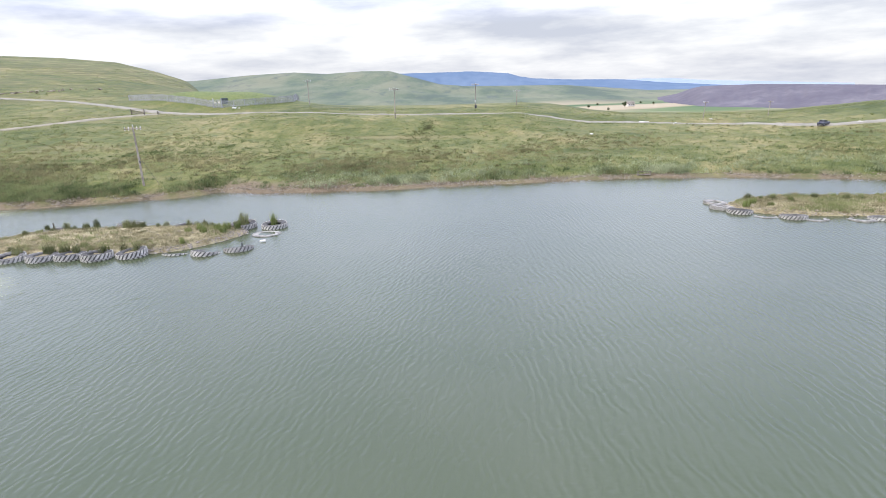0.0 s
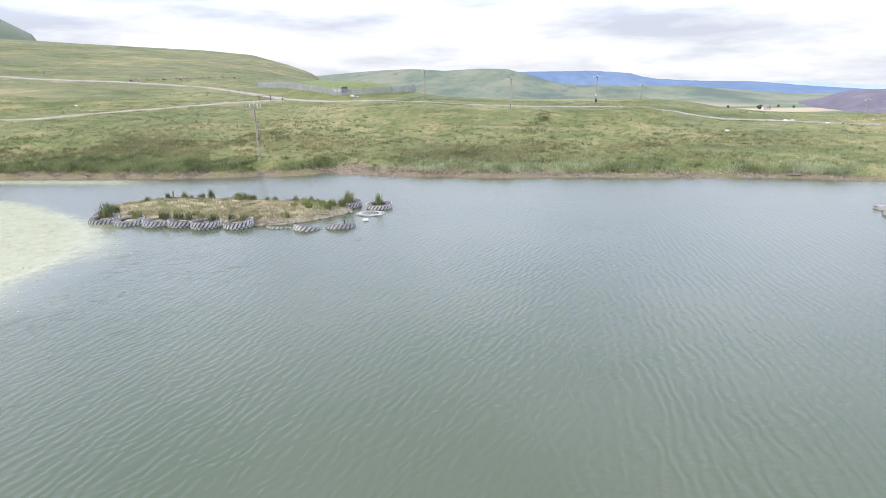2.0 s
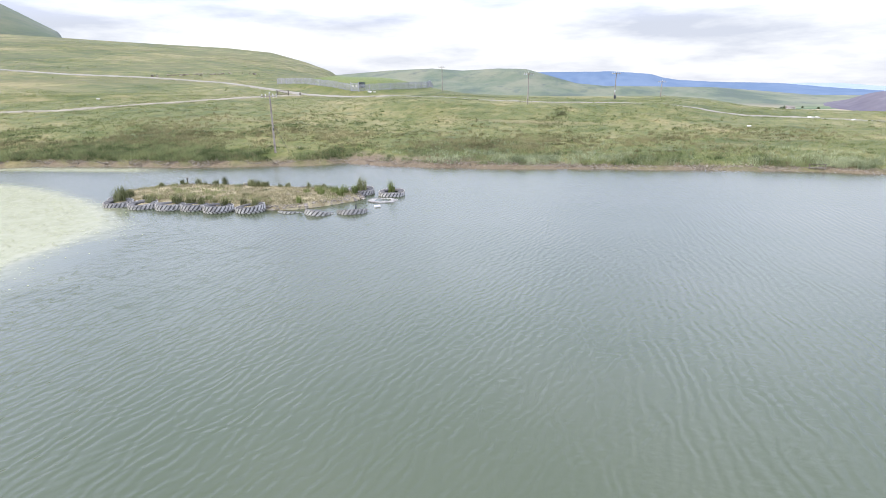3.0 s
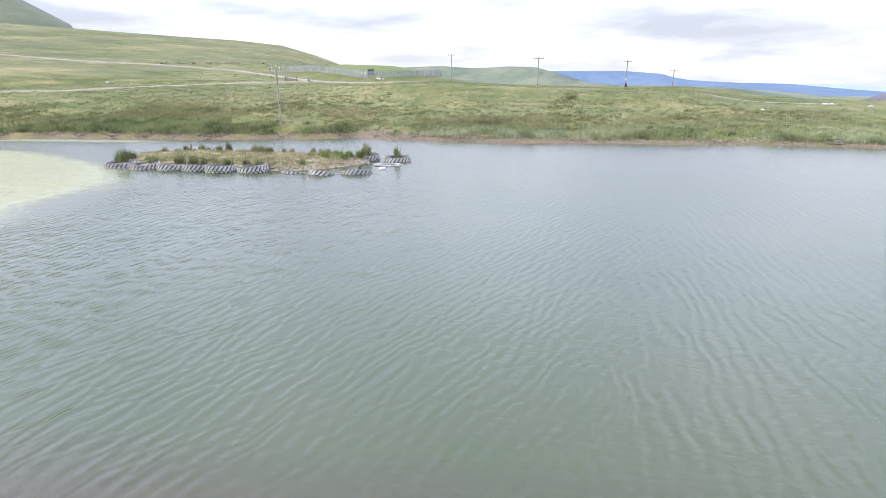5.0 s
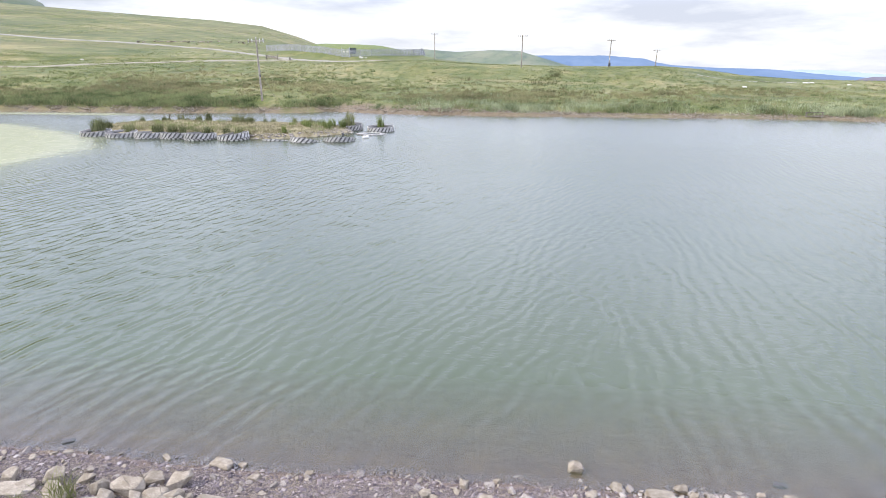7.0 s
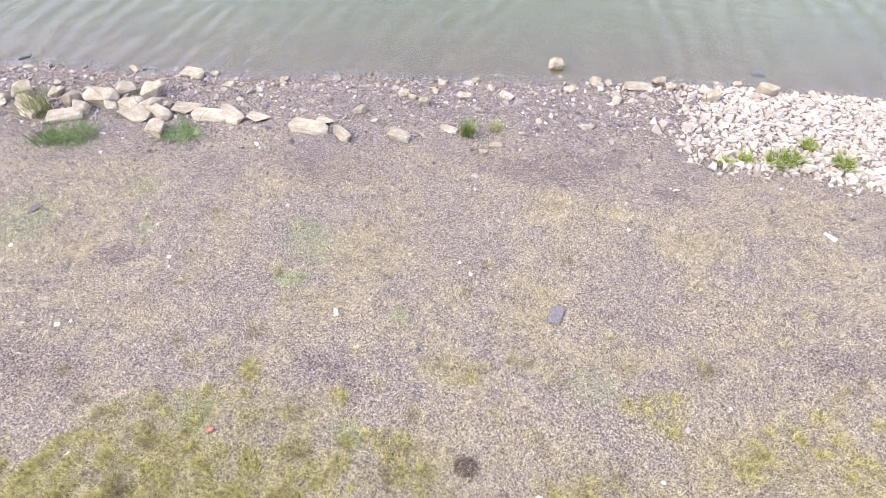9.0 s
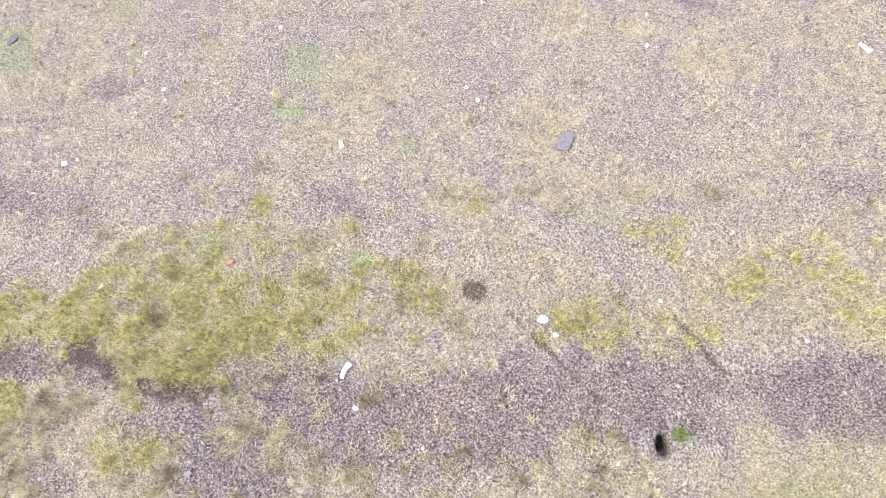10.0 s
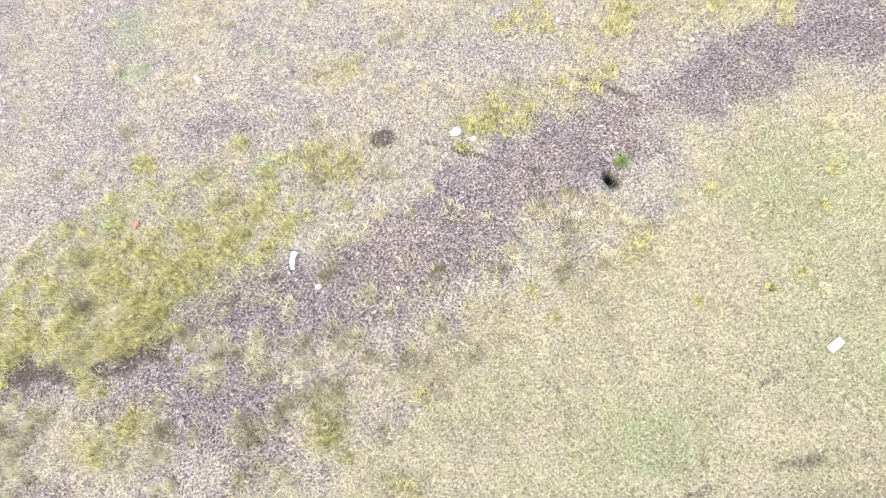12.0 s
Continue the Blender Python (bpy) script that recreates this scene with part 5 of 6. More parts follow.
def pickup():
    x, y = 61.0, 105.2
    t = thing("pickup_truck", pose(x, y, land1(x, y) + 0.1, 0, 0, 36) @ Matrix.Scale(0.56, 4), "dark blue pickup truck parked on the road", "truck")
    paint = grainy("truck_paint", (0.018, 0.022, 0.045), (0.03, 0.036, 0.065), 2, 20, 0.3, 0.05, 0.002, 0.5, 0.0)
    glass = grainy("truck_glass", (0.02, 0.022, 0.025), (0.05, 0.055, 0.06), 1, 5, 0.08, 0.0, 0.001, 0.6, 0.0)
    part("body", bm_box(4.7, 1.75, 0.62, (0, 0, 0.78), 0.10), paint, t)
    cab = bm_box(2.3, 1.6, 0.66, (-0.35, 0, 1.38), 0.04)
    for v in cab.verts:
        if v.co.z > 1.4:
            v.co.x = -0.35 + (v.co.x + 0.35) * 0.74
            v.co.y *= 0.88
    cab = part("cab", cab, paint, t)
    for sy in (-1, 1):
        for cx in (-0.85, 0.1):
            part("side_window", bm_box(0.75, 0.03, 0.42, (cx, sy * 0.76, 1.40), 0.01), glass, cab, "dark window glass")
    part("windscreen", bm_box(0.05, 1.35, 0.5, (-1.33, 0, 1.38), 0.01, None), glass, cab, "dark window glass")
    part("load_bed", bm_box(1.6, 1.5, 0.06, (1.4, 0, 1.1), 0.01), M_DARK, t)
    part("bumper", bm_box(0.15, 1.7, 0.25, (-2.4, 0, 0.55), 0.04), M_DARK, t)
    for cx in (-1.5, 1.45):
        for sy in (-1, 1):
            w = part("wheel", bm_tube((cx, sy * 0.72, 0.37), (cx, sy * 0.92, 0.37), 0.37, 0.37, 18), M_DARK, t)
            part("rim", bm_tube((cx, sy * 0.90, 0.37), (cx, sy * 0.94, 0.37), 0.22, 0.2, 14), M_GALV_PALE, w, "pale steel rim")
    for sy in (-0.65, 0.65):
        part("headlight", bm_box(0.05, 0.3, 0.16, (-2.36, sy, 0.9), 0.02), M_GALV_PALE, t, "clear headlight")


pickup()

# ---- stones and boulders on the pasture ----
BOULDER = [stone_mesh(M_ROCK, 16, 0.75) for _ in range(4)] + [stone_mesh(M_CHALK, 16, 0.7) for _ in range(2)]


def boulder(x, y, size, label, group, pick=None, sink=0.1):
    ob = new("boulder", BOULDER[pick if pick is not None else int(rng.integers(0, 4))])
    ob.matrix_world = pose(x, y, land1(x, y) - sink * size, 0, 0, rng.uniform(0, 360)) @ Matrix.Diagonal((size, size, size * rng.uniform(0.7, 1.0), 1))
    return tagged(ob, label, "boulder", group)


for x, y, s in ((21.8, 107.4, 0.7), (37.4, 131, 1.3), (38.6, 131.4, 0.9), (43, 126.5, 0.9), (52.2, 131, 0.7), (-60.8, 153.0, 1.3), (-59.6, 153.2, 0.8), (-117.8, 121.3, 0.8), (66.5, 104.2, 0.8)):
    boulder(x, y, s, "whitish boulder lying in the pasture", "boulders in the pasture", 4 + int(rng.integers(0, 2)))
for k in range(34):
    u = rng.uniform(0, 1)
    boulder(-149 + 14 * u + rng.normal(0, 1.0), 177 + 36 * u + rng.normal(0, 2.0), rng.uniform(0.5, 1.5), "pale boulder in a line of tumbled stones", "tumbled stones on the hillside")

# dark rushy gully and scattered bushes in the pasture
n = 85
u = rng.uniform(0, 1, n)
x, y = -10.0 + 2.1 * u + rng.normal(0, 1.1, n) * (1.5 - u), 100 + 21 * u + rng.normal(0, 0.8, n)
c = np.stack([x, y, land(x, y)], -1)
v, f = clumps(c, 18, rng.uniform(0.4, 1.0, n), rng.uniform(0.25, 0.6, n), 0.06, (0.1, 0.9))
stuff("gully_rushes", v, f, leafy("gully_green", (0.075, 0.08, 0.038), (0.20, 0.20, 0.10)), "dark rushes in a narrow gully", "rushes")


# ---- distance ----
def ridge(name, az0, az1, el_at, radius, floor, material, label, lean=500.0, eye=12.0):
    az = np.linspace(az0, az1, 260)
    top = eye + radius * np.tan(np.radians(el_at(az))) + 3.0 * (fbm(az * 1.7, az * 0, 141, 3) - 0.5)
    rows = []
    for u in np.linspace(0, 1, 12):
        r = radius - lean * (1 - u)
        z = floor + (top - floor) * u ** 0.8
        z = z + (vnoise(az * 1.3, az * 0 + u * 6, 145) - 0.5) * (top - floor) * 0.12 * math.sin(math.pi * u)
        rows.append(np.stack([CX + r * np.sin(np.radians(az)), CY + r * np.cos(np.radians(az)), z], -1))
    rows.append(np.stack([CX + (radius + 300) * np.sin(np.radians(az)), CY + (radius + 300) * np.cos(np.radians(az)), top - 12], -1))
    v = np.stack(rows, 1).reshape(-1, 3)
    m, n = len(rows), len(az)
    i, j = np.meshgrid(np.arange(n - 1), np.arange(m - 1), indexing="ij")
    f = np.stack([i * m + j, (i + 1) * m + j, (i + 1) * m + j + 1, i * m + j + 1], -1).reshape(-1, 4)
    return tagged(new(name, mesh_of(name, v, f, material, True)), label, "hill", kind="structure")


# blue of aerial haze, painted as the base colour of both ridges
M_HAZE_BLUE = grainy("far_moor_haze", (0.115, 0.165, 0.24), (0.14, 0.19, 0.265), 0.002, 0.012, 1.0, 0.0, 0.1, 0.0, 0.0)
M_HAZE_PALE = grainy("farthest_moor_haze", (0.27, 0.325, 0.40), (0.31, 0.365, 0.44), 0.002, 0.012, 1.0, 0.0, 0.1, 0.0, 0.0)
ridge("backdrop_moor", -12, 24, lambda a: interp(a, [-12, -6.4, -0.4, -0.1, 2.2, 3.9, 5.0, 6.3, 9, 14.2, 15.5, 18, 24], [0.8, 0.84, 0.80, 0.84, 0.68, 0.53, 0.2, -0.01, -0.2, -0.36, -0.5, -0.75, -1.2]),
      4200, -90, M_HAZE_BLUE, "far moorland ridge painted haze blue")
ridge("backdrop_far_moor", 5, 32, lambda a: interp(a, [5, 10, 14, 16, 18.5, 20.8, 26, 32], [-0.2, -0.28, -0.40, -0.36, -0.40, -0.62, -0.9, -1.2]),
      4500, -100, M_HAZE_PALE, "farthest ridge painted pale haze blue")


def spoil_tip():
    m, n, l, p = nodes_of("coal_spoil_hazed", 0.95, 0.1)
    geo = n.new("ShaderNodeNewGeometry")
    a = add_noise(n, l, 0.008, 6, 0.65, geo.outputs["Position"], (1, 1, 3))
    b = add_noise(n, l, 0.05, 4, 0.6, geo.outputs["Position"], (1, 1, 0.3))
    tone = add_math(n, l, "ADD", add_math(n, l, "MULTIPLY", a, 0.65), add_math(n, l, "MULTIPLY", b, 0.35))
    # aerial blue and haze are mixed into the dark spoil colours
    l.new(add_ramp(n, l, tone, [(0.36, (0.105, 0.096, 0.118)), (0.52, (0.13, 0.12, 0.14)), (0.70, (0.20, 0.19, 0.20))]), p.inputs["Base Color"])
    az = np.linspace(15.0, 62, 300)
    base_r = interp(az, [15, 15.7, 21.4, 26.2, 29.9, 40, 62], [1060, 1023, 818, 778, 725, 690, 690])
    top_el = interp(az, [15, 15.7, 17.3, 19, 20.2, 21.0, 25.5, 33.9, 62], [-2.5, -2.4, -2.05, -1.75, -1.32, -1.16, -1.1, -1.37, -1.8])
    rows = []
    for u in np.linspace(0, 1, 22):
        r = base_r + 210 * u
        top = 12 + (base_r + 210) * np.tan(np.radians(top_el))
        z = -31 + (top + 31) * smooth(-0.05, 1.0, np.full(len(az), u)) ** 0.85
        z = z + 5 * (fbm(az * 2.2, az * 0 + u * 3, 151, 4) - 0.5) * math.sin(math.pi * min(u, 1))
        rows.append(np.stack([CX + r * np.sin(np.radians(az)), CY + r * np.cos(np.radians(az)), z], -1))
    rows.append(np.stack([CX + (base_r + 900) * np.sin(np.radians(az)), CY + (base_r + 900) * np.cos(np.radians(az)), rows[-1][:, 2] - 34], -1))
    v = np.stack(rows, 1).reshape(-1, 3)
    k, q = len(rows), len(az)
    i, j = np.meshgrid(np.arange(q - 1), np.arange(k - 1), indexing="ij")
    f = np.stack([i * k + j, (i + 1) * k + j, (i + 1) * k + j + 1, i * k + j + 1], -1).reshape(-1, 4)
    tagged(new("spoil_tip", mesh_of("spoil_tip", v, f, m, True)), "long flat-topped colliery spoil tip, dark purple with painted haze", "spoil heap", kind="structure")


spoil_tip()
M_LEAF = leafy("tree_leaves", (0.05, 0.07, 0.04), (0.12, 0.145, 0.08))


def tree(x, y, h):
    z = land1(x, y)
    t = thing("tree", pose(x, y, z), "small dark tree standing in a valley field", "tree", "valley trees")
    limbs = [bm_tube((0, 0, -0.5), (0, 0, h * 0.5), 0.05 * h, 0.03 * h, 7)]
    for k in range(5):
        a = k * 1.26
        limbs.append(bm_tube((0, 0, h * 0.35), (0.25 * h * math.cos(a), 0.25 * h * math.sin(a), h * 0.68), 0.022 * h, 0.008 * h, 5))
    part("trunk", bm_join(limbs), M_POLE, t)
    n = 260
    d = rng.normal(0, 1, (n, 3))
    d /= np.linalg.norm(d, axis=1)[:, None]
    c = d * rng.uniform(0.5, 1.0, n)[:, None] ** 0.5 * np.array([0.36 * h, 0.36 * h, 0.33 * h]) * (0.75 + 0.5 * rng.uniform(0, 1, n))[:, None] + np.array([0, 0, 0.66 * h])
    q = rng.normal(0, 0.075 * h, (n, 4, 3))
    part("crown", mesh_of("crown", (c[:, None] + q).reshape(-1, 3), np.arange(4 * n).reshape(-1, 4)[:, [0, 1, 2]], M_LEAF), None, t)


for a, r, h in ((11.4, 830, 5), (12.2, 900, 4), (13.2, 760, 4), (14.6, 840, 7), (15.3, 870, 5), (16.0, 930, 4), (17.1, 905, 4)):
    tree(CX + r * math.sin(radians(a)), CY + r * math.cos(radians(a)), h)


def farmhouse():
    x, y = CX + 870 * math.sin(radians(15.1)), CY + 870 * math.cos(radians(15.1))
    t = thing("farmhouse", pose(x, y, land1(x, y) - 0.5, 0, 0, 20), "small pale farmhouse with a grey roof in the valley", "house")
    part("wall", bm_box(11, 6, 4.5, (0, 0, 2.2), 0.05), M_CHALK, t)
    bm = bmesh.new()
    v = [bm.verts.new(c) for c in ((-5.8, -3.4, 4.3), (5.8, -3.4, 4.3), (5.8, 3.4, 4.3), (-5.8, 3.4, 4.3), (-5.8, 0, 7.0), (5.8, 0, 7.0))]
    for f in ((0, 1, 5, 4), (2, 3, 4, 5), (0, 4, 3), (1, 2, 5), (0, 3, 2, 1)):
        bm.faces.new([v[k] for k in f])
    roof = part("roof", bm, M_ROCK_GREY, t)
    part("chimney", bm_box(0.9, 0.9, 2.0, (-4.8, 0, 7.2)), M_ROCK_GREY, roof)
    for sx in (-3.5, 0, 3.5):
        part("window", bm_box(1.0, 0.1, 1.2, (sx, -3.03, 3.0)), M_DARK, t, "dark window")


farmhouse()

# ---- near bank: boulders, rubble, tufts, turf ----
ROCKS = [stone_mesh(M_ROCK, n, fl, cb, 0.03) for n, fl, cb in ((17, 0.8, 0.5), (20, 0.72, 0.55), (15, 0.75, 0.55), (22, 0.85, 0.5), (16, 0.7, 0.6), (19, 0.8, 0.6))]
for me in ROCKS:
    for v in me.vertices:
        k = noise.noise(Vector(v.co) * 3.1) * 0.05
        v.co += Vector(v.co).normalized() * k
SLABS = [stone_mesh(M_ROCK, n, 0.36, 0.55, 0.014) for n in (15, 18, 16, 20, 17)]


def shore_rock(x, y, wide, high, pick, slab=False, turn=None):
    me = SLABS[pick % 5] if slab else ROCKS[pick % 6]
    ob = new("rock", me)
    zoom = high * 0.8 / (0.26 if slab else 0.62)
    ob.matrix_world = pose(x, y + wide * 0.3, max(land1(x, y + wide * 0.3), -0.10) - 0.12 * high, rng.uniform(-6, 6), rng.uniform(-6, 6), rng.uniform(-25, 25) if turn is None else turn) @ Matrix.Diagonal((wide * (1.15 if slab else 1.02), wide * (0.66 if slab else 0.85), zoom, 1))
    return tagged(ob, "flat cream stone slab half buried in grit" if slab else "angular cream boulder on the lake shore", "rock", "rocks along the near shore")


for k, (x, y, w, h) in enumerate(((-6.88, 8.19, 0.31, 0.22), (-7.13, 7.98, 0.3, 0.13), (-6.53, 8.32, 0.24, 0.12), (-6.19, 8.17, 0.23, 0.21), (-5.87, 8.23, 0.45, 0.27), (-5.99, 8.03, 0.26, 0.18),
                                 (-5.73, 8.52, 0.33, 0.15), (-5.45, 8.21, 0.36, 0.20), (-5.35, 8.51, 0.34, 0.25), (-5.21, 8.25, 0.26, 0.17), (-5.07, 8.34, 0.17, 0.11), (-5.63, 8.12, 0.21, 0.19),
                                 (-4.89, 7.84, 0.29, 0.18), (-4.96, 9.30, 0.15, 0.08), (-3.97, 9.31, 0.16, 0.10), (-2.76, 8.71, 0.17, 0.10), (-2.07, 9.06, 0.14, 0.16), (-1.95, 9.57, 0.15, 0.16),
                                 (-7.45, 8.1, 0.28, 0.17), (-4.6, 9.0, 0.2, 0.1), (-2.35, 9.20, 0.12, 0.06), (-1.56, 9.83, 0.11, 0.08), (-1.61, 9.30, 0.20, 0.09), (-1.21, 8.25, 0.10, 0.10), (-0.58, 10.33, 0.22, 0.20), (0.74, 10.25, 0.19, 0.13),
                                 (0.88, 10.12, 0.14, 0.13), (1.32, 9.87, 0.23, 0.17), (1.69, 10.38, 0.13, 0.12), (2.05, 10.24, 0.28, 0.23))):
    shore_rock(x, y, w * 0.98, h * 1.0, k)
for k, (x, y, w, h) in enumerate(((-6.65, 7.87, 0.55, 0.10), (-6.09, 7.81, 0.40, 0.15), (-5.36, 8.04, 0.56, 0.10), (-5.05, 8.14, 0.34, 0.12), (-4.75, 8.27, 0.36, 0.10), (-4.21, 8.25, 0.36, 0.12),
                                 (-5.21, 9.15, 0.37, 0.11), (-6.06, 9.18, 0.16, 0.06), (-3.22, 8.17, 0.42, 0.12), (-3.06, 8.37, 0.25, 0.07), (-2.80, 8.16, 0.30, 0.15), (-2.18, 8.29, 0.30, 0.12),
                                 (-7.2, 7.8, 0.5, 0.1), (-4.45, 8.2, 0.4, 0.08), (-3.85, 8.28, 0.3, 0.07), (-1.66, 8.55, 0.22, 0.05), (-1.10, 8.38, 0.14, 0.06), (0.46, 9.98, 0.33, 0.13))):
    shore_rock(x, y, w * rng.uniform(0.8, 1.1), h * rng.uniform(0.75, 1.15), k, True, rng.uniform(-28, 28))
dark = new("rock", stone_mesh(grainy("wet_stone", (0.04, 0.037, 0.036), (0.10, 0.095, 0.09), 6, 40, 0.4, 0.4, 0.006, 0.5, 0.1), 16, 0.5, 0.6, 0.03))
dark.matrix_world = pose(2.0, 10.75, -0.04) @ Matrix.Diagonal((0.2, 0.14, 0.12, 1))
tagged(dark, "wet dark stone just breaking the surface", "rock", "rocks along the near shore")
dark = copy_thing(dark, pose(-7.7, 9.2, -0.03, 0, 0, 40))


# lesser stones between them
SMALL = [stone_mesh(M_ROCK, 12, 0.6, 0.6, 0.0) for _ in range(3)] + [stone_mesh(M_ROCK_GREY, 12, 0.6, 0.6, 0.0) for _ in range(3)]
for k in range(230):
    x = rng.uniform(-8.5, 1.2)
    y = float(shore_near(np.array([x]))[0]) - abs(rng.normal(0.35, 0.5)) + 0.1
    w = float(np.clip(rng.lognormal(math.log(0.075), 0.4), 0.04, 0.2))
    ob = new("stone", SMALL[int(rng.integers(0, 6))])
    ob.matrix_world = pose(x, y, land1(x, y) - 0.1 * w, rng.uniform(-15, 15), rng.uniform(-15, 15), rng.uniform(0, 360)) @ Matrix.Diagonal((w, w * rng.uniform(0.6, 1), w, 1))
    tagged(ob, "loose angular stone on grey shore gravel", "stone", "loose stones on the shore")


# white riprap
def riprap_edge(x):
    return interp(x, [-0.2, 0.15, 0.74, 0.96, 1.28, 2.1, 2.7, 5, 8], [9.5, 9.04, 8.75, 8.52, 8.4, 8.55, 8.45, 8.4, 8.4])


def rubble_material():
    m, n, l, p = nodes_of("riprap_stone", 0.92, 0.15)
    geo, info = n.new("ShaderNodeNewGeometry"), n.new("ShaderNodeObjectInfo")
    pick = add_math(n, l, "FRACT", add_math(n, l, "ADD", geo.outputs["Random Per Island"], info.outputs["Random"]))
    grain = add_noise(n, l, 30.0, 4, 0.6, geo.outputs["Position"])
    tone = add_math(n, l, "ADD", add_math(n, l, "MULTIPLY", pick, 0.75), add_math(n, l, "MULTIPLY", grain, 0.4))
    l.new(add_ramp(n, l, tone, [(0.12, (0.215, 0.182, 0.152)), (0.4, (0.27, 0.236, 0.203)), (0.75, (0.315, 0.28, 0.245)), (1.0, (0.375, 0.34, 0.30))]), p.inputs["Base Color"])
    add_bump(n, l, p, grain, 0.5, 0.01)
    return m


M_RIP = rubble_material()
PIECES = [stone_mesh(M_RIP, 11 + k % 4, 0.66, 0.42, 0.0) for k in range(8)]
ramp = thing("riprap", pose(0, 0, 0), "bank of loose white angular riprap stone", "riprap", kind="structure")
spots = []
for gx in np.arange(0.0, 5.4, 0.04):
    for gy in np.arange(8.3, 10.6, 0.04):
        x, y = gx + rng.uniform(-0.04, 0.04), gy + rng.uniform(-0.04, 0.04)
        dens = min(1.0, (y - float(riprap_edge(x))) * 4 + 0.25) * min(1.0, 0.08 + max(0, x - 0.75) * 1.2)
        if y < float(shore_near(np.array([x]))[0]) + 0.12 and rng.uniform() < dens:
            spots.append((x, y))
spots.sort(key=lambda p: p[0])
bank_z = land(np.array([p[0] for p in spots]), np.array([p[1] for p in spots]))
loose = []
for k, (x, y) in enumerate(spots):
    size = float(np.clip(rng.lognormal(math.log(0.056), 0.34), 0.032, 0.15))
    if k < 300:
        ob = new("stone", PIECES[k % 8])
        ob.parent = ramp
        ob.matrix_world = pose(x, y, float(bank_z[k]) - 0.01, rng.uniform(-25, 25), rng.uniform(-25, 25), rng.uniform(0, 360)) @ Matrix.Scale(size, 4)
    else:
        loose.append((x, y, float(bank_z[k]), size))
bm_v, bm_f, off = [], [], 0
base = []
for me in PIECES:
    co = np.array([v.co[:] for v in me.vertices])
    tri = []
    for p in me.polygons:
        ids = list(p.vertices)
        tri += [(ids[0], ids[i], ids[i + 1]) for i in range(1, len(ids) - 1)]
    base.append((co, np.array(tri)))
for k, (x, y, z, size) in enumerate(loose):
    co, tri = base[k % 8]
    m = np.array(Euler((rng.uniform(-0.4, 0.4), rng.uniform(-0.4, 0.4), rng.uniform(0, 6.3))).to_matrix())
    bm_v.append(co @ m.T * size + np.array([x, y, z - 0.01]))
    bm_f.append(tri + off)
    off += len(co)
rest = part("loose_stones", mesh_of("loose_stones", np.concatenate(bm_v), np.concatenate(bm_f), M_RIP), None, ramp, "loose white angular stone")
rest["kind"] = "stuff"

# grit and pebbles
M_GRIT = bpy.data.materials.new("grit_pebbles")
M_GRIT.use_nodes = True
gn, gl = M_GRIT.node_tree.nodes, M_GRIT.node_tree.links
gp = gn["Principled BSDF"]
gp.inputs["Roughness"].default_value = 0.9
ggeo = gn.new("ShaderNodeNewGeometry")
gl.new(add_ramp(gn, gl, ggeo.outputs["Random Per Island"], [(0.0, (0.055, 0.043, 0.046)), (0.45, (0.145, 0.118, 0.12)), (0.9, (0.24, 0.20, 0.188)), (1.0, (0.40, 0.355, 0.32))]), gp.inputs["Base Color"])
n = 40000
x = rng.uniform(-9.5, 6.5, n)
e = np.abs(rng.normal(0.2, 1.0, n)) - 0.25
y = shore_near(x) - e
keep = rng.uniform(0, 1, n) < 0.35 + 0.65 * fbm(x * 1.2, y * 1.2, 161, 3)
x, y = x[keep], y[keep]
size = np.clip(rng.lognormal(math.log(0.021), 0.5, len(x)), 0.010, 0.09)
many_stones("shore_gravel", np.stack([x, y, land(x, y) + size * 0.12], -1), size, M_GRIT, "grey-mauve gravel along the near waterline", "gravel", 0.55)
n = 40000
x, y = rng.uniform(-7, 6.5, n), rng.uniform(0.5, 8.8, n)
st, mo, ba, so = near_masks(x, y)
keep = rng.uniform(0, 1, n) < np.clip(0.16 + 0.84 * ba - 0.6 * mo, 0.02, 1) * (1 - 0.95 * meadow_chance(x, y))
x, y = x[keep], y[keep]
size = np.clip(rng.lognormal(math.log(0.0115), 0.5, len(x)), 0.007, 0.06)
many_stones("bank_grit", np.stack([x, y, land(x, y) + size * 0.15], -1), size, M_GRIT, "scattered small grit on the bare bank", "gravel", 0.55)


# turf
def turf(name, count, chance, height, width, lean, material, label, x0=-7.0, x1=4.5, y0=1.0, y1=8.6):
    x, y = rng.uniform(x0, x1, count), rng.uniform(y0, y1, count)
    ragged = 1.2 * (fbm(x * 0.8, y * 0.8, 191, 3) - 0.5)
    inside = np.minimum(np.minimum(x - x0, x1 - x), np.minimum(y - y0, y1 - y)) + ragged
    keep = rng.uniform(0, 1, count) < chance(x, y) * smooth(0.0, 1.0, inside)
    x, y = x[keep], y[keep]
    m = len(x)
    v, f = blades(np.stack([x, y, land(x, y) - 0.004], -1), rng.uniform(*height, m), rng.uniform(*lean, m), rng.uniform(*width, m), 1)
    stuff(name, v, f, material, label, "grass")


def straw_chance(x, y):
    st, mo, ba, so = near_masks(x, y)
    return np.clip(0.10 + 0.9 * st + 0.5 * tuft_spots(x, y), 0, 1) * smooth(1.1, 2.2, shore_near(x) - y) * (1 - 0.9 * ba) * (1 - 0.9 * so)


def moss_chance(x, y):
    st, mo, ba, so = near_masks(x, y)
    return np.clip(mo * 1.1, 0, 1) * (1 - 0.8 * ba) * (1 - 0.9 * so)


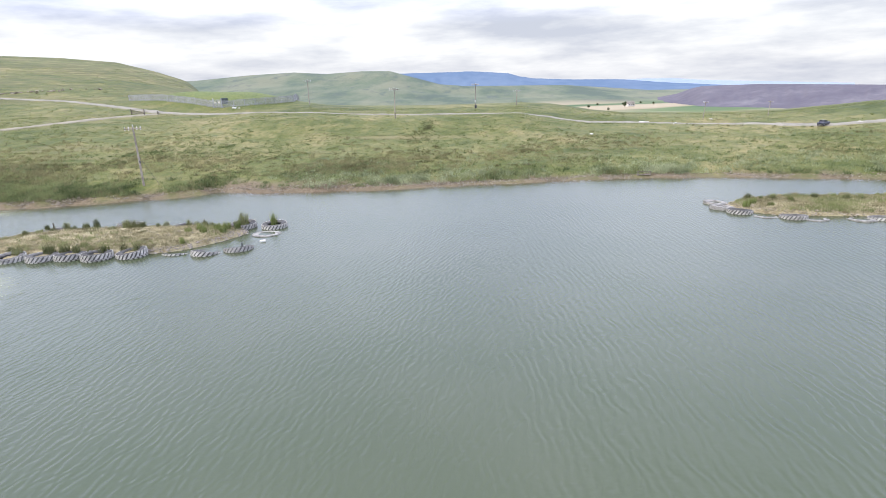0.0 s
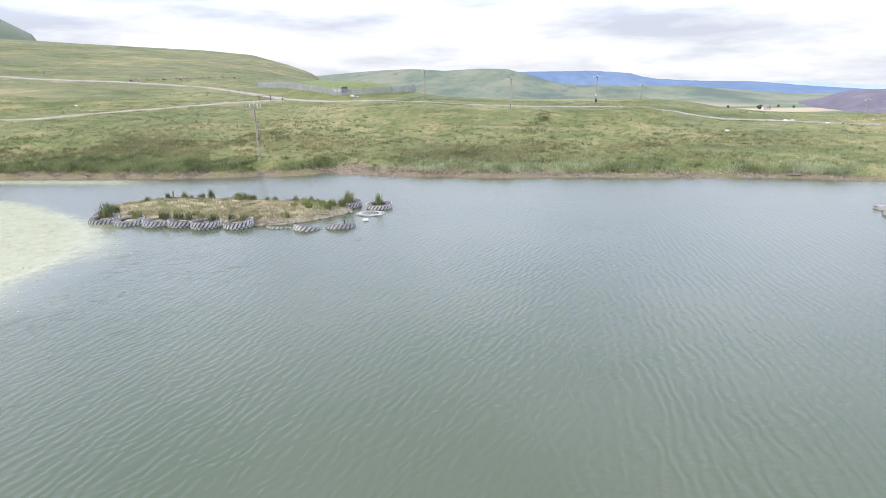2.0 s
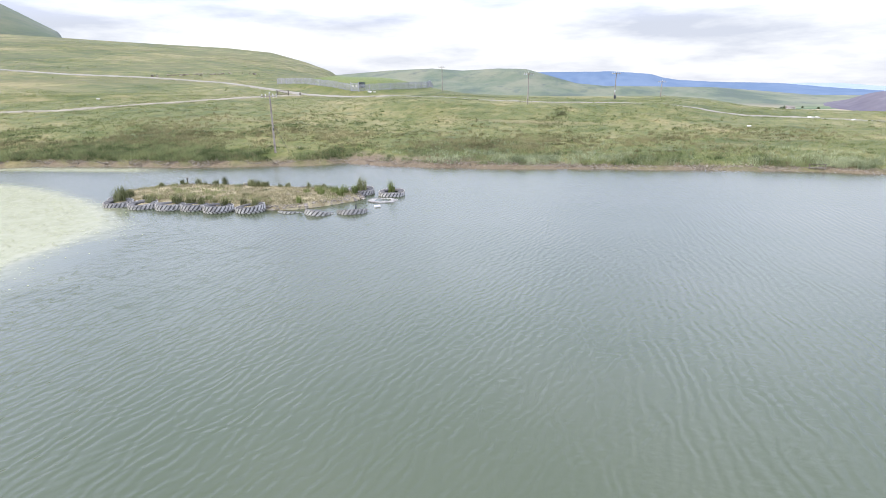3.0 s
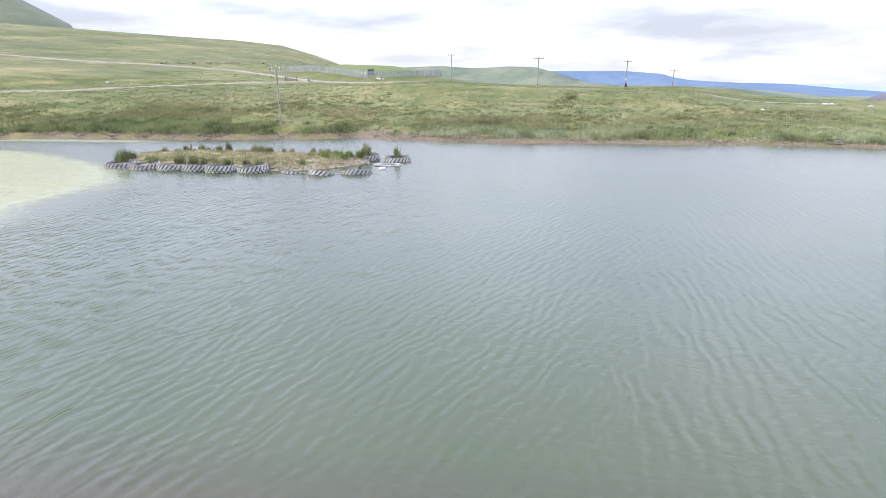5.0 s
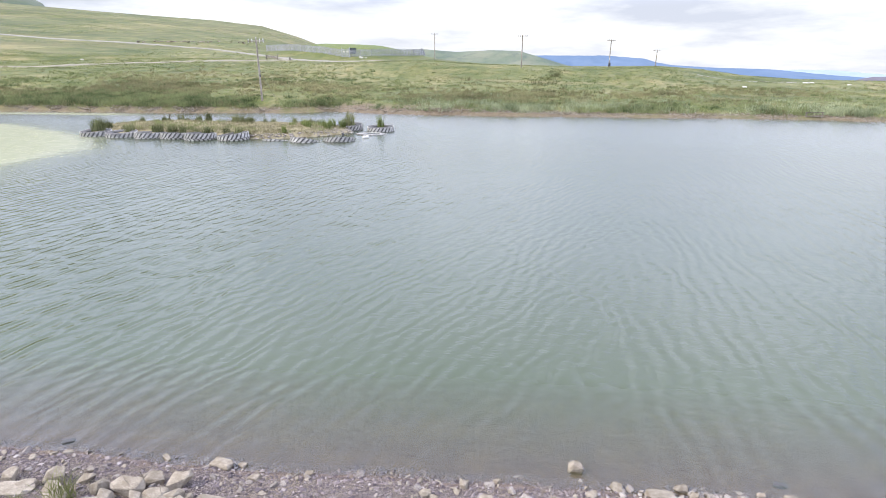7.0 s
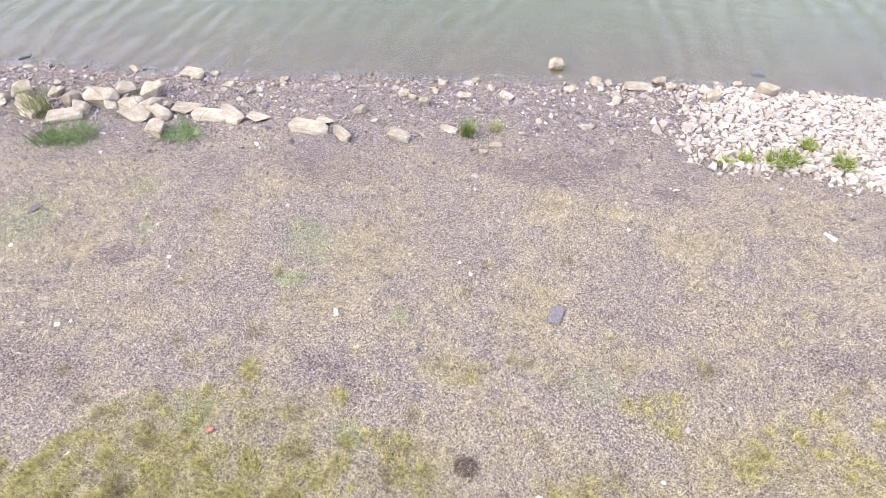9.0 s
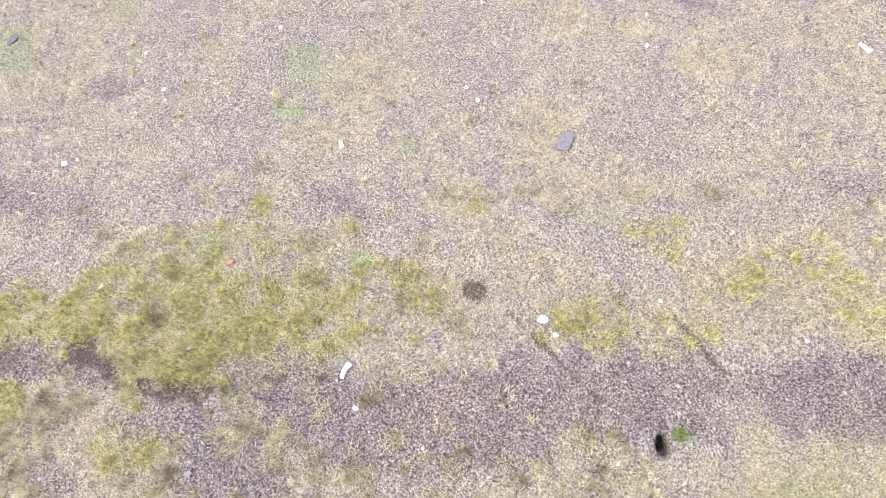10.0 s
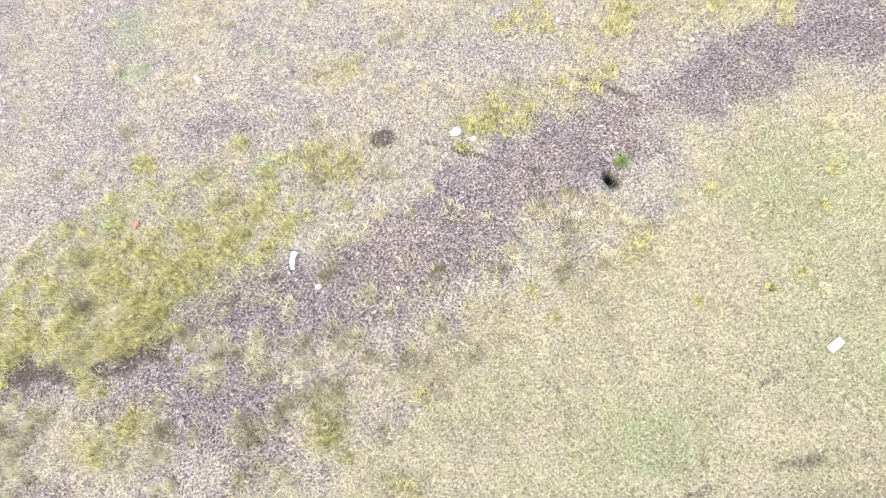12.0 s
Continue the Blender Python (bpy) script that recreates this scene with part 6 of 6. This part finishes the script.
def tuft_spots(x, y):
    """Denser tufts of straw, 0 to 1."""
    rag = 1.2 * (fbm(x * 4, y * 4, 75, 3) - 0.5) + 0.9 * (fbm(x * 12, y * 12, 77, 2) - 0.5)
    spots = ((-2.02, 6.58, 0.34, 0.33), (-2.25, 6.0, 0.28, 0.16), (-0.48, 6.3, 0.22, 0.38), (-0.3, 5.88, 0.28, 0.16), (-0.97, 5.59, 0.26, 0.14), (0.23, 5.98, 0.26, 0.16), (0.92, 7.3, 0.3, 0.2),
             (-0.39, 7.55, 0.2, 0.22), (0.15, 7.6, 0.22, 0.1), (-2.98, 3.42, 0.3, 0.2), (-4.4, 3.3, 0.5, 0.2), (-4.6, 6.15, 0.2, 0.2), (1.7, 5.3, 1.0, 0.45), (0.3, 4.95, 0.9, 0.3), (-1.0, 4.75, 0.55, 0.3), (-2.0, 5.05, 0.5, 0.2), (-1.4, 3.2, 1.1, 0.28), (-3.0, 3.25, 1.2, 0.3), (-1.9, 4.1, 0.5, 0.1))
    return np.clip(np.maximum.reduce([smooth(1.4, 0.5, np.hypot((x - cx) / rx, (y - cy) / ry) + rag) for cx, cy, rx, ry in spots]), 0, 1)


M_TURF_STRAW = leafy("straw_blades", (0.10, 0.078, 0.055), (0.60, 0.52, 0.39), 0.3, 22.0)
M_TURF_MOSS = leafy("olive_blades", (0.080, 0.074, 0.022), (0.63, 0.565, 0.26), 0.3, 30.0)
M_TURF_MEADOW = leafy("meadow_blades", (0.165, 0.148, 0.085), (0.435, 0.38, 0.265), 0.3, 2.2)
turf("dry_turf", 1000000, lambda x, y: straw_chance(x, y) * (1 - 0.6 * meadow_chance(x, y)), (0.025, 0.06), (0.002, 0.004), (0.9, 1.5), M_TURF_STRAW, "thin bleached straw over grey grit", -7.0, 3.8, 0.9, 8.9)
turf("yellow_straw", 600000, lambda x, y: straw_chance(x, y) * np.maximum(0.7 * smooth(0.54, 0.64, fbm(x * 1.5, y * 1.5, 61, 4)), np.maximum(tuft_spots(x, y), 0.55 * moss_chance(x, y))), (0.02, 0.055), (0.002, 0.0045), (0.4, 1.3), leafy("yellow_straw_blades", (0.17, 0.14, 0.065), (0.60, 0.52, 0.30), 0.3, 14.0), "clumps of yellow straw in thin turf", -7.0, 3.8, 0.9, 8.9)
turf("olive_turf", 800000, lambda x, y: moss_chance(x, y) * (1 - 0.7 * meadow_chance(x, y)), (0.016, 0.045), (0.0025, 0.0045), (0.2, 1.3), M_TURF_MOSS, "olive and yellow-green short turf", -7.0, 3.8, 2.2, 6.2)
turf("meadow_turf", 620000, meadow_chance, (0.012, 0.032), (0.0025, 0.005), (0.4, 1.4), M_TURF_MEADOW, "pale straw and green short meadow turf", -3.2, 5.0, 0.2, 5.8)
turf("green_seedlings", 400000, green_mask, (0.010, 0.028), (0.003, 0.006), (0.3, 1.3), leafy("seedling_leaves", (0.07, 0.10, 0.035), (0.30, 0.38, 0.17), 0.3, 9.0), "thin patches of fresh green seedlings", -6.2, 3.0, 1.8, 7.6)


# tussocks of pale grass
def tussocks(name, count, chance, material, label, size=(0.03, 0.10)):
    x, y = rng.uniform(-6, 3.4, count), rng.uniform(1.6, 7.0, count)
    keep = rng.uniform(0, 1, count) < chance(x, y)
    x, y = x[keep], y[keep]
    r = rng.uniform(*size, len(x))
    v, f = clumps(np.stack([x, y, land(x, y) - 0.005], -1), 130, r, 0.03 + 0.75 * r, 0.004, (0.1, 1.15))
    stuff(name, v, f, material, label, "grass")


def pale_chance(x, y):
    st, mo, ba, so = near_masks(x, y)
    return (0.03 + 0.75 * smooth(4.6, 3.9, y - 0.08 * x) * smooth(0.38, 0.56, fbm(x * 1.4, y * 1.4, 171, 3)) + 0.15 * mo) * (1 - 0.75 * ba) * (1 - so) * (1 - 0.95 * meadow_chance(x, y))


def olive_chance(x, y):
    st, mo, ba, so = near_masks(x, y)
    return 0.7 * mo * (1 - so) * (1 - ba) * (1 - 0.93 * meadow_chance(x, y))


tussocks("pale_tussocks", 5200, pale_chance, leafy("tussock_blades", (0.16, 0.135, 0.075), (0.62, 0.55, 0.37), 0.3, 6.0), "small bleached grass tussocks on the bank", (0.025, 0.085))
tussocks("olive_tussocks", 9000, olive_chance, M_TURF_MOSS, "soft olive moss and grass clumps", (0.03, 0.08))

TUFTS = {"green": rush_mesh("rushes", 130, 0.14, 0.38, 0.006, leafy("tuft_green", (0.035, 0.062, 0.018), (0.17, 0.25, 0.09)), (0.15, 1.3)), "olive": rush_mesh("rushes", 110, 0.14, 0.5, 0.007, leafy("tuft_olive", (0.11, 0.12, 0.04), (0.34, 0.34, 0.15)), (0.1, 0.9)),
         "fresh": rush_mesh("rushes", 150, 0.07, 0.24, 0.007, M_RUSH_BRIGHT, (0.1, 0.8)), "lime": rush_mesh("rushes", 150, 0.09, 0.2, 0.008, leafy("lime_grass", (0.10, 0.14, 0.02), (0.34, 0.38, 0.09)), (0.3, 1.2))}
for kind, x, y, w, h, label in (("olive", -6.48, 7.97, 1.2, 0.85, "tall olive rush tuft between boulders"), ("green", -6.02, 7.53, 1.1, 0.5, "dark green rush tuft on the shore"), ("green", -5.86, 7.57, 1.0, 0.5, "dark green rush tuft on the shore"),
                                ("green", -5.66, 7.68, 1.2, 0.5, "dark green rush tuft on the shore"), ("green", -4.6, 7.92, 1.3, 0.5, "dark green rush tuft on the shore"), ("olive", -6.9, 7.75, 0.5, 0.35, "low olive grass tuft by a slab"),
                                ("fresh", -1.43, 8.56, 1.1, 1.1, "small fresh green rush tuft"), ("olive", -1.14, 8.7, 0.5, 0.35, "small dry grass tuft"), ("lime", 1.3, 8.58, 0.8, 0.6, "lime green grass in white rubble"),
                                ("lime", 1.52, 8.7, 0.7, 0.9, "lime green grass in white rubble"), ("lime", 1.85, 8.72, 1.2, 1.0, "lime green grass in white rubble"), ("lime", 2.02, 8.78, 1.1, 0.9, "lime green grass in white rubble"),
                                ("lime", 2.24, 9.1, 0.9, 0.9, "lime green grass in white rubble"), ("lime", 2.54, 8.85, 1.2, 0.8, "lime green grass in white rubble"),
                                ("fresh", 0.71, 4.16, 0.55, 0.45, "green weed growing beside a small burrow")):
    ob = new("rush_tuft" if kind != "lime" else "grass_tuft", TUFTS[kind])
    ob.matrix_world = pose(x, y, land1(x, y) + 0.01, 0, 0, rng.uniform(0, 360)) @ Matrix.Diagonal((w, w, h, 1))
    tagged(ob, label, "grass tuft", "tufts on the near bank")

# litter and odd stones on the bank
WHITES = [stone_mesh(M_CHALK, 16, 0.6, 0.7, 0.05) for _ in range(3)]
for k, (x, y, w) in enumerate(((-0.25, 4.76, 0.085), (-0.15, 4.66, 0.05), (-1.16, 6.68, 0.04), (-1.04, 6.57, 0.045), (-4.28, 5.34, 0.06), (-4.20, 5.40, 0.03), (-1.40, 3.91, 0.045), (-2.67, 4.09, 0.05),
                               (-3.75, 6.2, 0.045), (-3.7, 6.1, 0.03), (0.35, 3.9, 0.035), (1.05, 5.7, 0.03), (0.55, 5.05, 0.035), (-0.9, 3.75, 0.03), (1.55, 4.95, 0.04), (-5.3, 6.05, 0.05), (-3.5, 4.4, 0.03))):
    ob = new("stone", WHITES[k % 3])
    ob.matrix_world = pose(x, y, land1(x, y) - 0.004, 0, 0, rng.uniform(0, 360)) @ Matrix.Diagonal((w, w * 0.9, w * 0.9, 1))
    tagged(ob, "small chalk-white stone lying on the bank", "stone", "white stones on the bank")


def bone(x, y, length, turn, label, bend=0.012):
    bm = bmesh.new()
    n, seg = 14, 10
    rows = []
    for i in range(n):
        u = i / (n - 1)
        r = 0.014 + 0.009 * abs(2 * u - 1) ** 3 - (0.006 if u < 0.25 else 0)
        if i in (0, n - 1):
            r *= 0.55
        rows.append([bm.verts.new((length * (u - 0.5), bend * math.sin(3 * u) + r * math.cos(2 * math.pi * s / seg) * 1.25, r * math.sin(2 * math.pi * s / seg) + 0.012)) for s in range(seg)])
    for a, b in zip(rows, rows[1:]):
        for s in range(seg):
            bm.faces.new((a[s], a[(s + 1) % seg], b[(s + 1) % seg], b[s]))
    bm.faces.new(rows[0][::-1])
    bm.faces.new(rows[-1])
    ob = part("bone", bm, M_CHALK)
    ob.matrix_world = pose(x, y, land1(x, y), 0, 0, turn)
    return tagged(ob, label, "bone")


red = new("stone", stone_mesh(grainy("red_brick", (0.24, 0.10, 0.075), (0.38, 0.17, 0.13), 12, 60, 0.9, 0.4, 0.004, 0.2, 0.0), 14, 0.5, 0.5, 0.04))
red.matrix_world = pose(-2.6, 4.76, land1(-2.6, 4.76) + 0.01, 0, 0, 30) @ Matrix.Diagonal((0.06, 0.05, 0.05, 1))
tagged(red, "small chip of red brick lying in olive turf", "stone")
flat = new("stone", stone_mesh(M_ROCK, 15, 0.4, 0.5, 0.03))
flat.matrix_world = pose(0.72, 7.48, land1(0.72, 7.48) - 0.01, 0, 0, 70) @ Matrix.Diagonal((0.11, 0.09, 0.09, 1))
tagged(flat, "flat buff stone lying in thin straw", "stone")
bone(-1.53, 4.14, 0.12, 72, "bleached white bone lying on dark grit")
bone(-2.07, 5.93, 0.07, -65, "short white splinter of bone in straw", 0.004)
bone(2.16, 7.7, 0.12, -40, "thin bleached stick of bone on the bank", 0.004)
slate = new("slate", stone_mesh(grainy("slate_grey", (0.085, 0.073, 0.082), (0.14, 0.123, 0.13), 9, 60, 0.8, 0.3, 0.004, 0.2, 0.0), 12, 0.12, 0.3, 0.02))
slate.matrix_world = pose(-0.27, 6.28, land1(-0.27, 6.28) + 0.022, 0, 0, 80) @ Matrix.Diagonal((0.2, 0.15, 0.12, 1))
tagged(slate, "flat grey slate lying in straw", "slate")
card = part("paper_scrap", bm_box(0.10, 0.045, 0.006, (0, 0, 0.012), 0.001), M_CHALK)
card.matrix_world = pose(1.42, 2.71, land1(1.42, 2.71) + 0.01, 4, 6, 20)
tagged(card, "scrap of white card lying on turf", "litter")
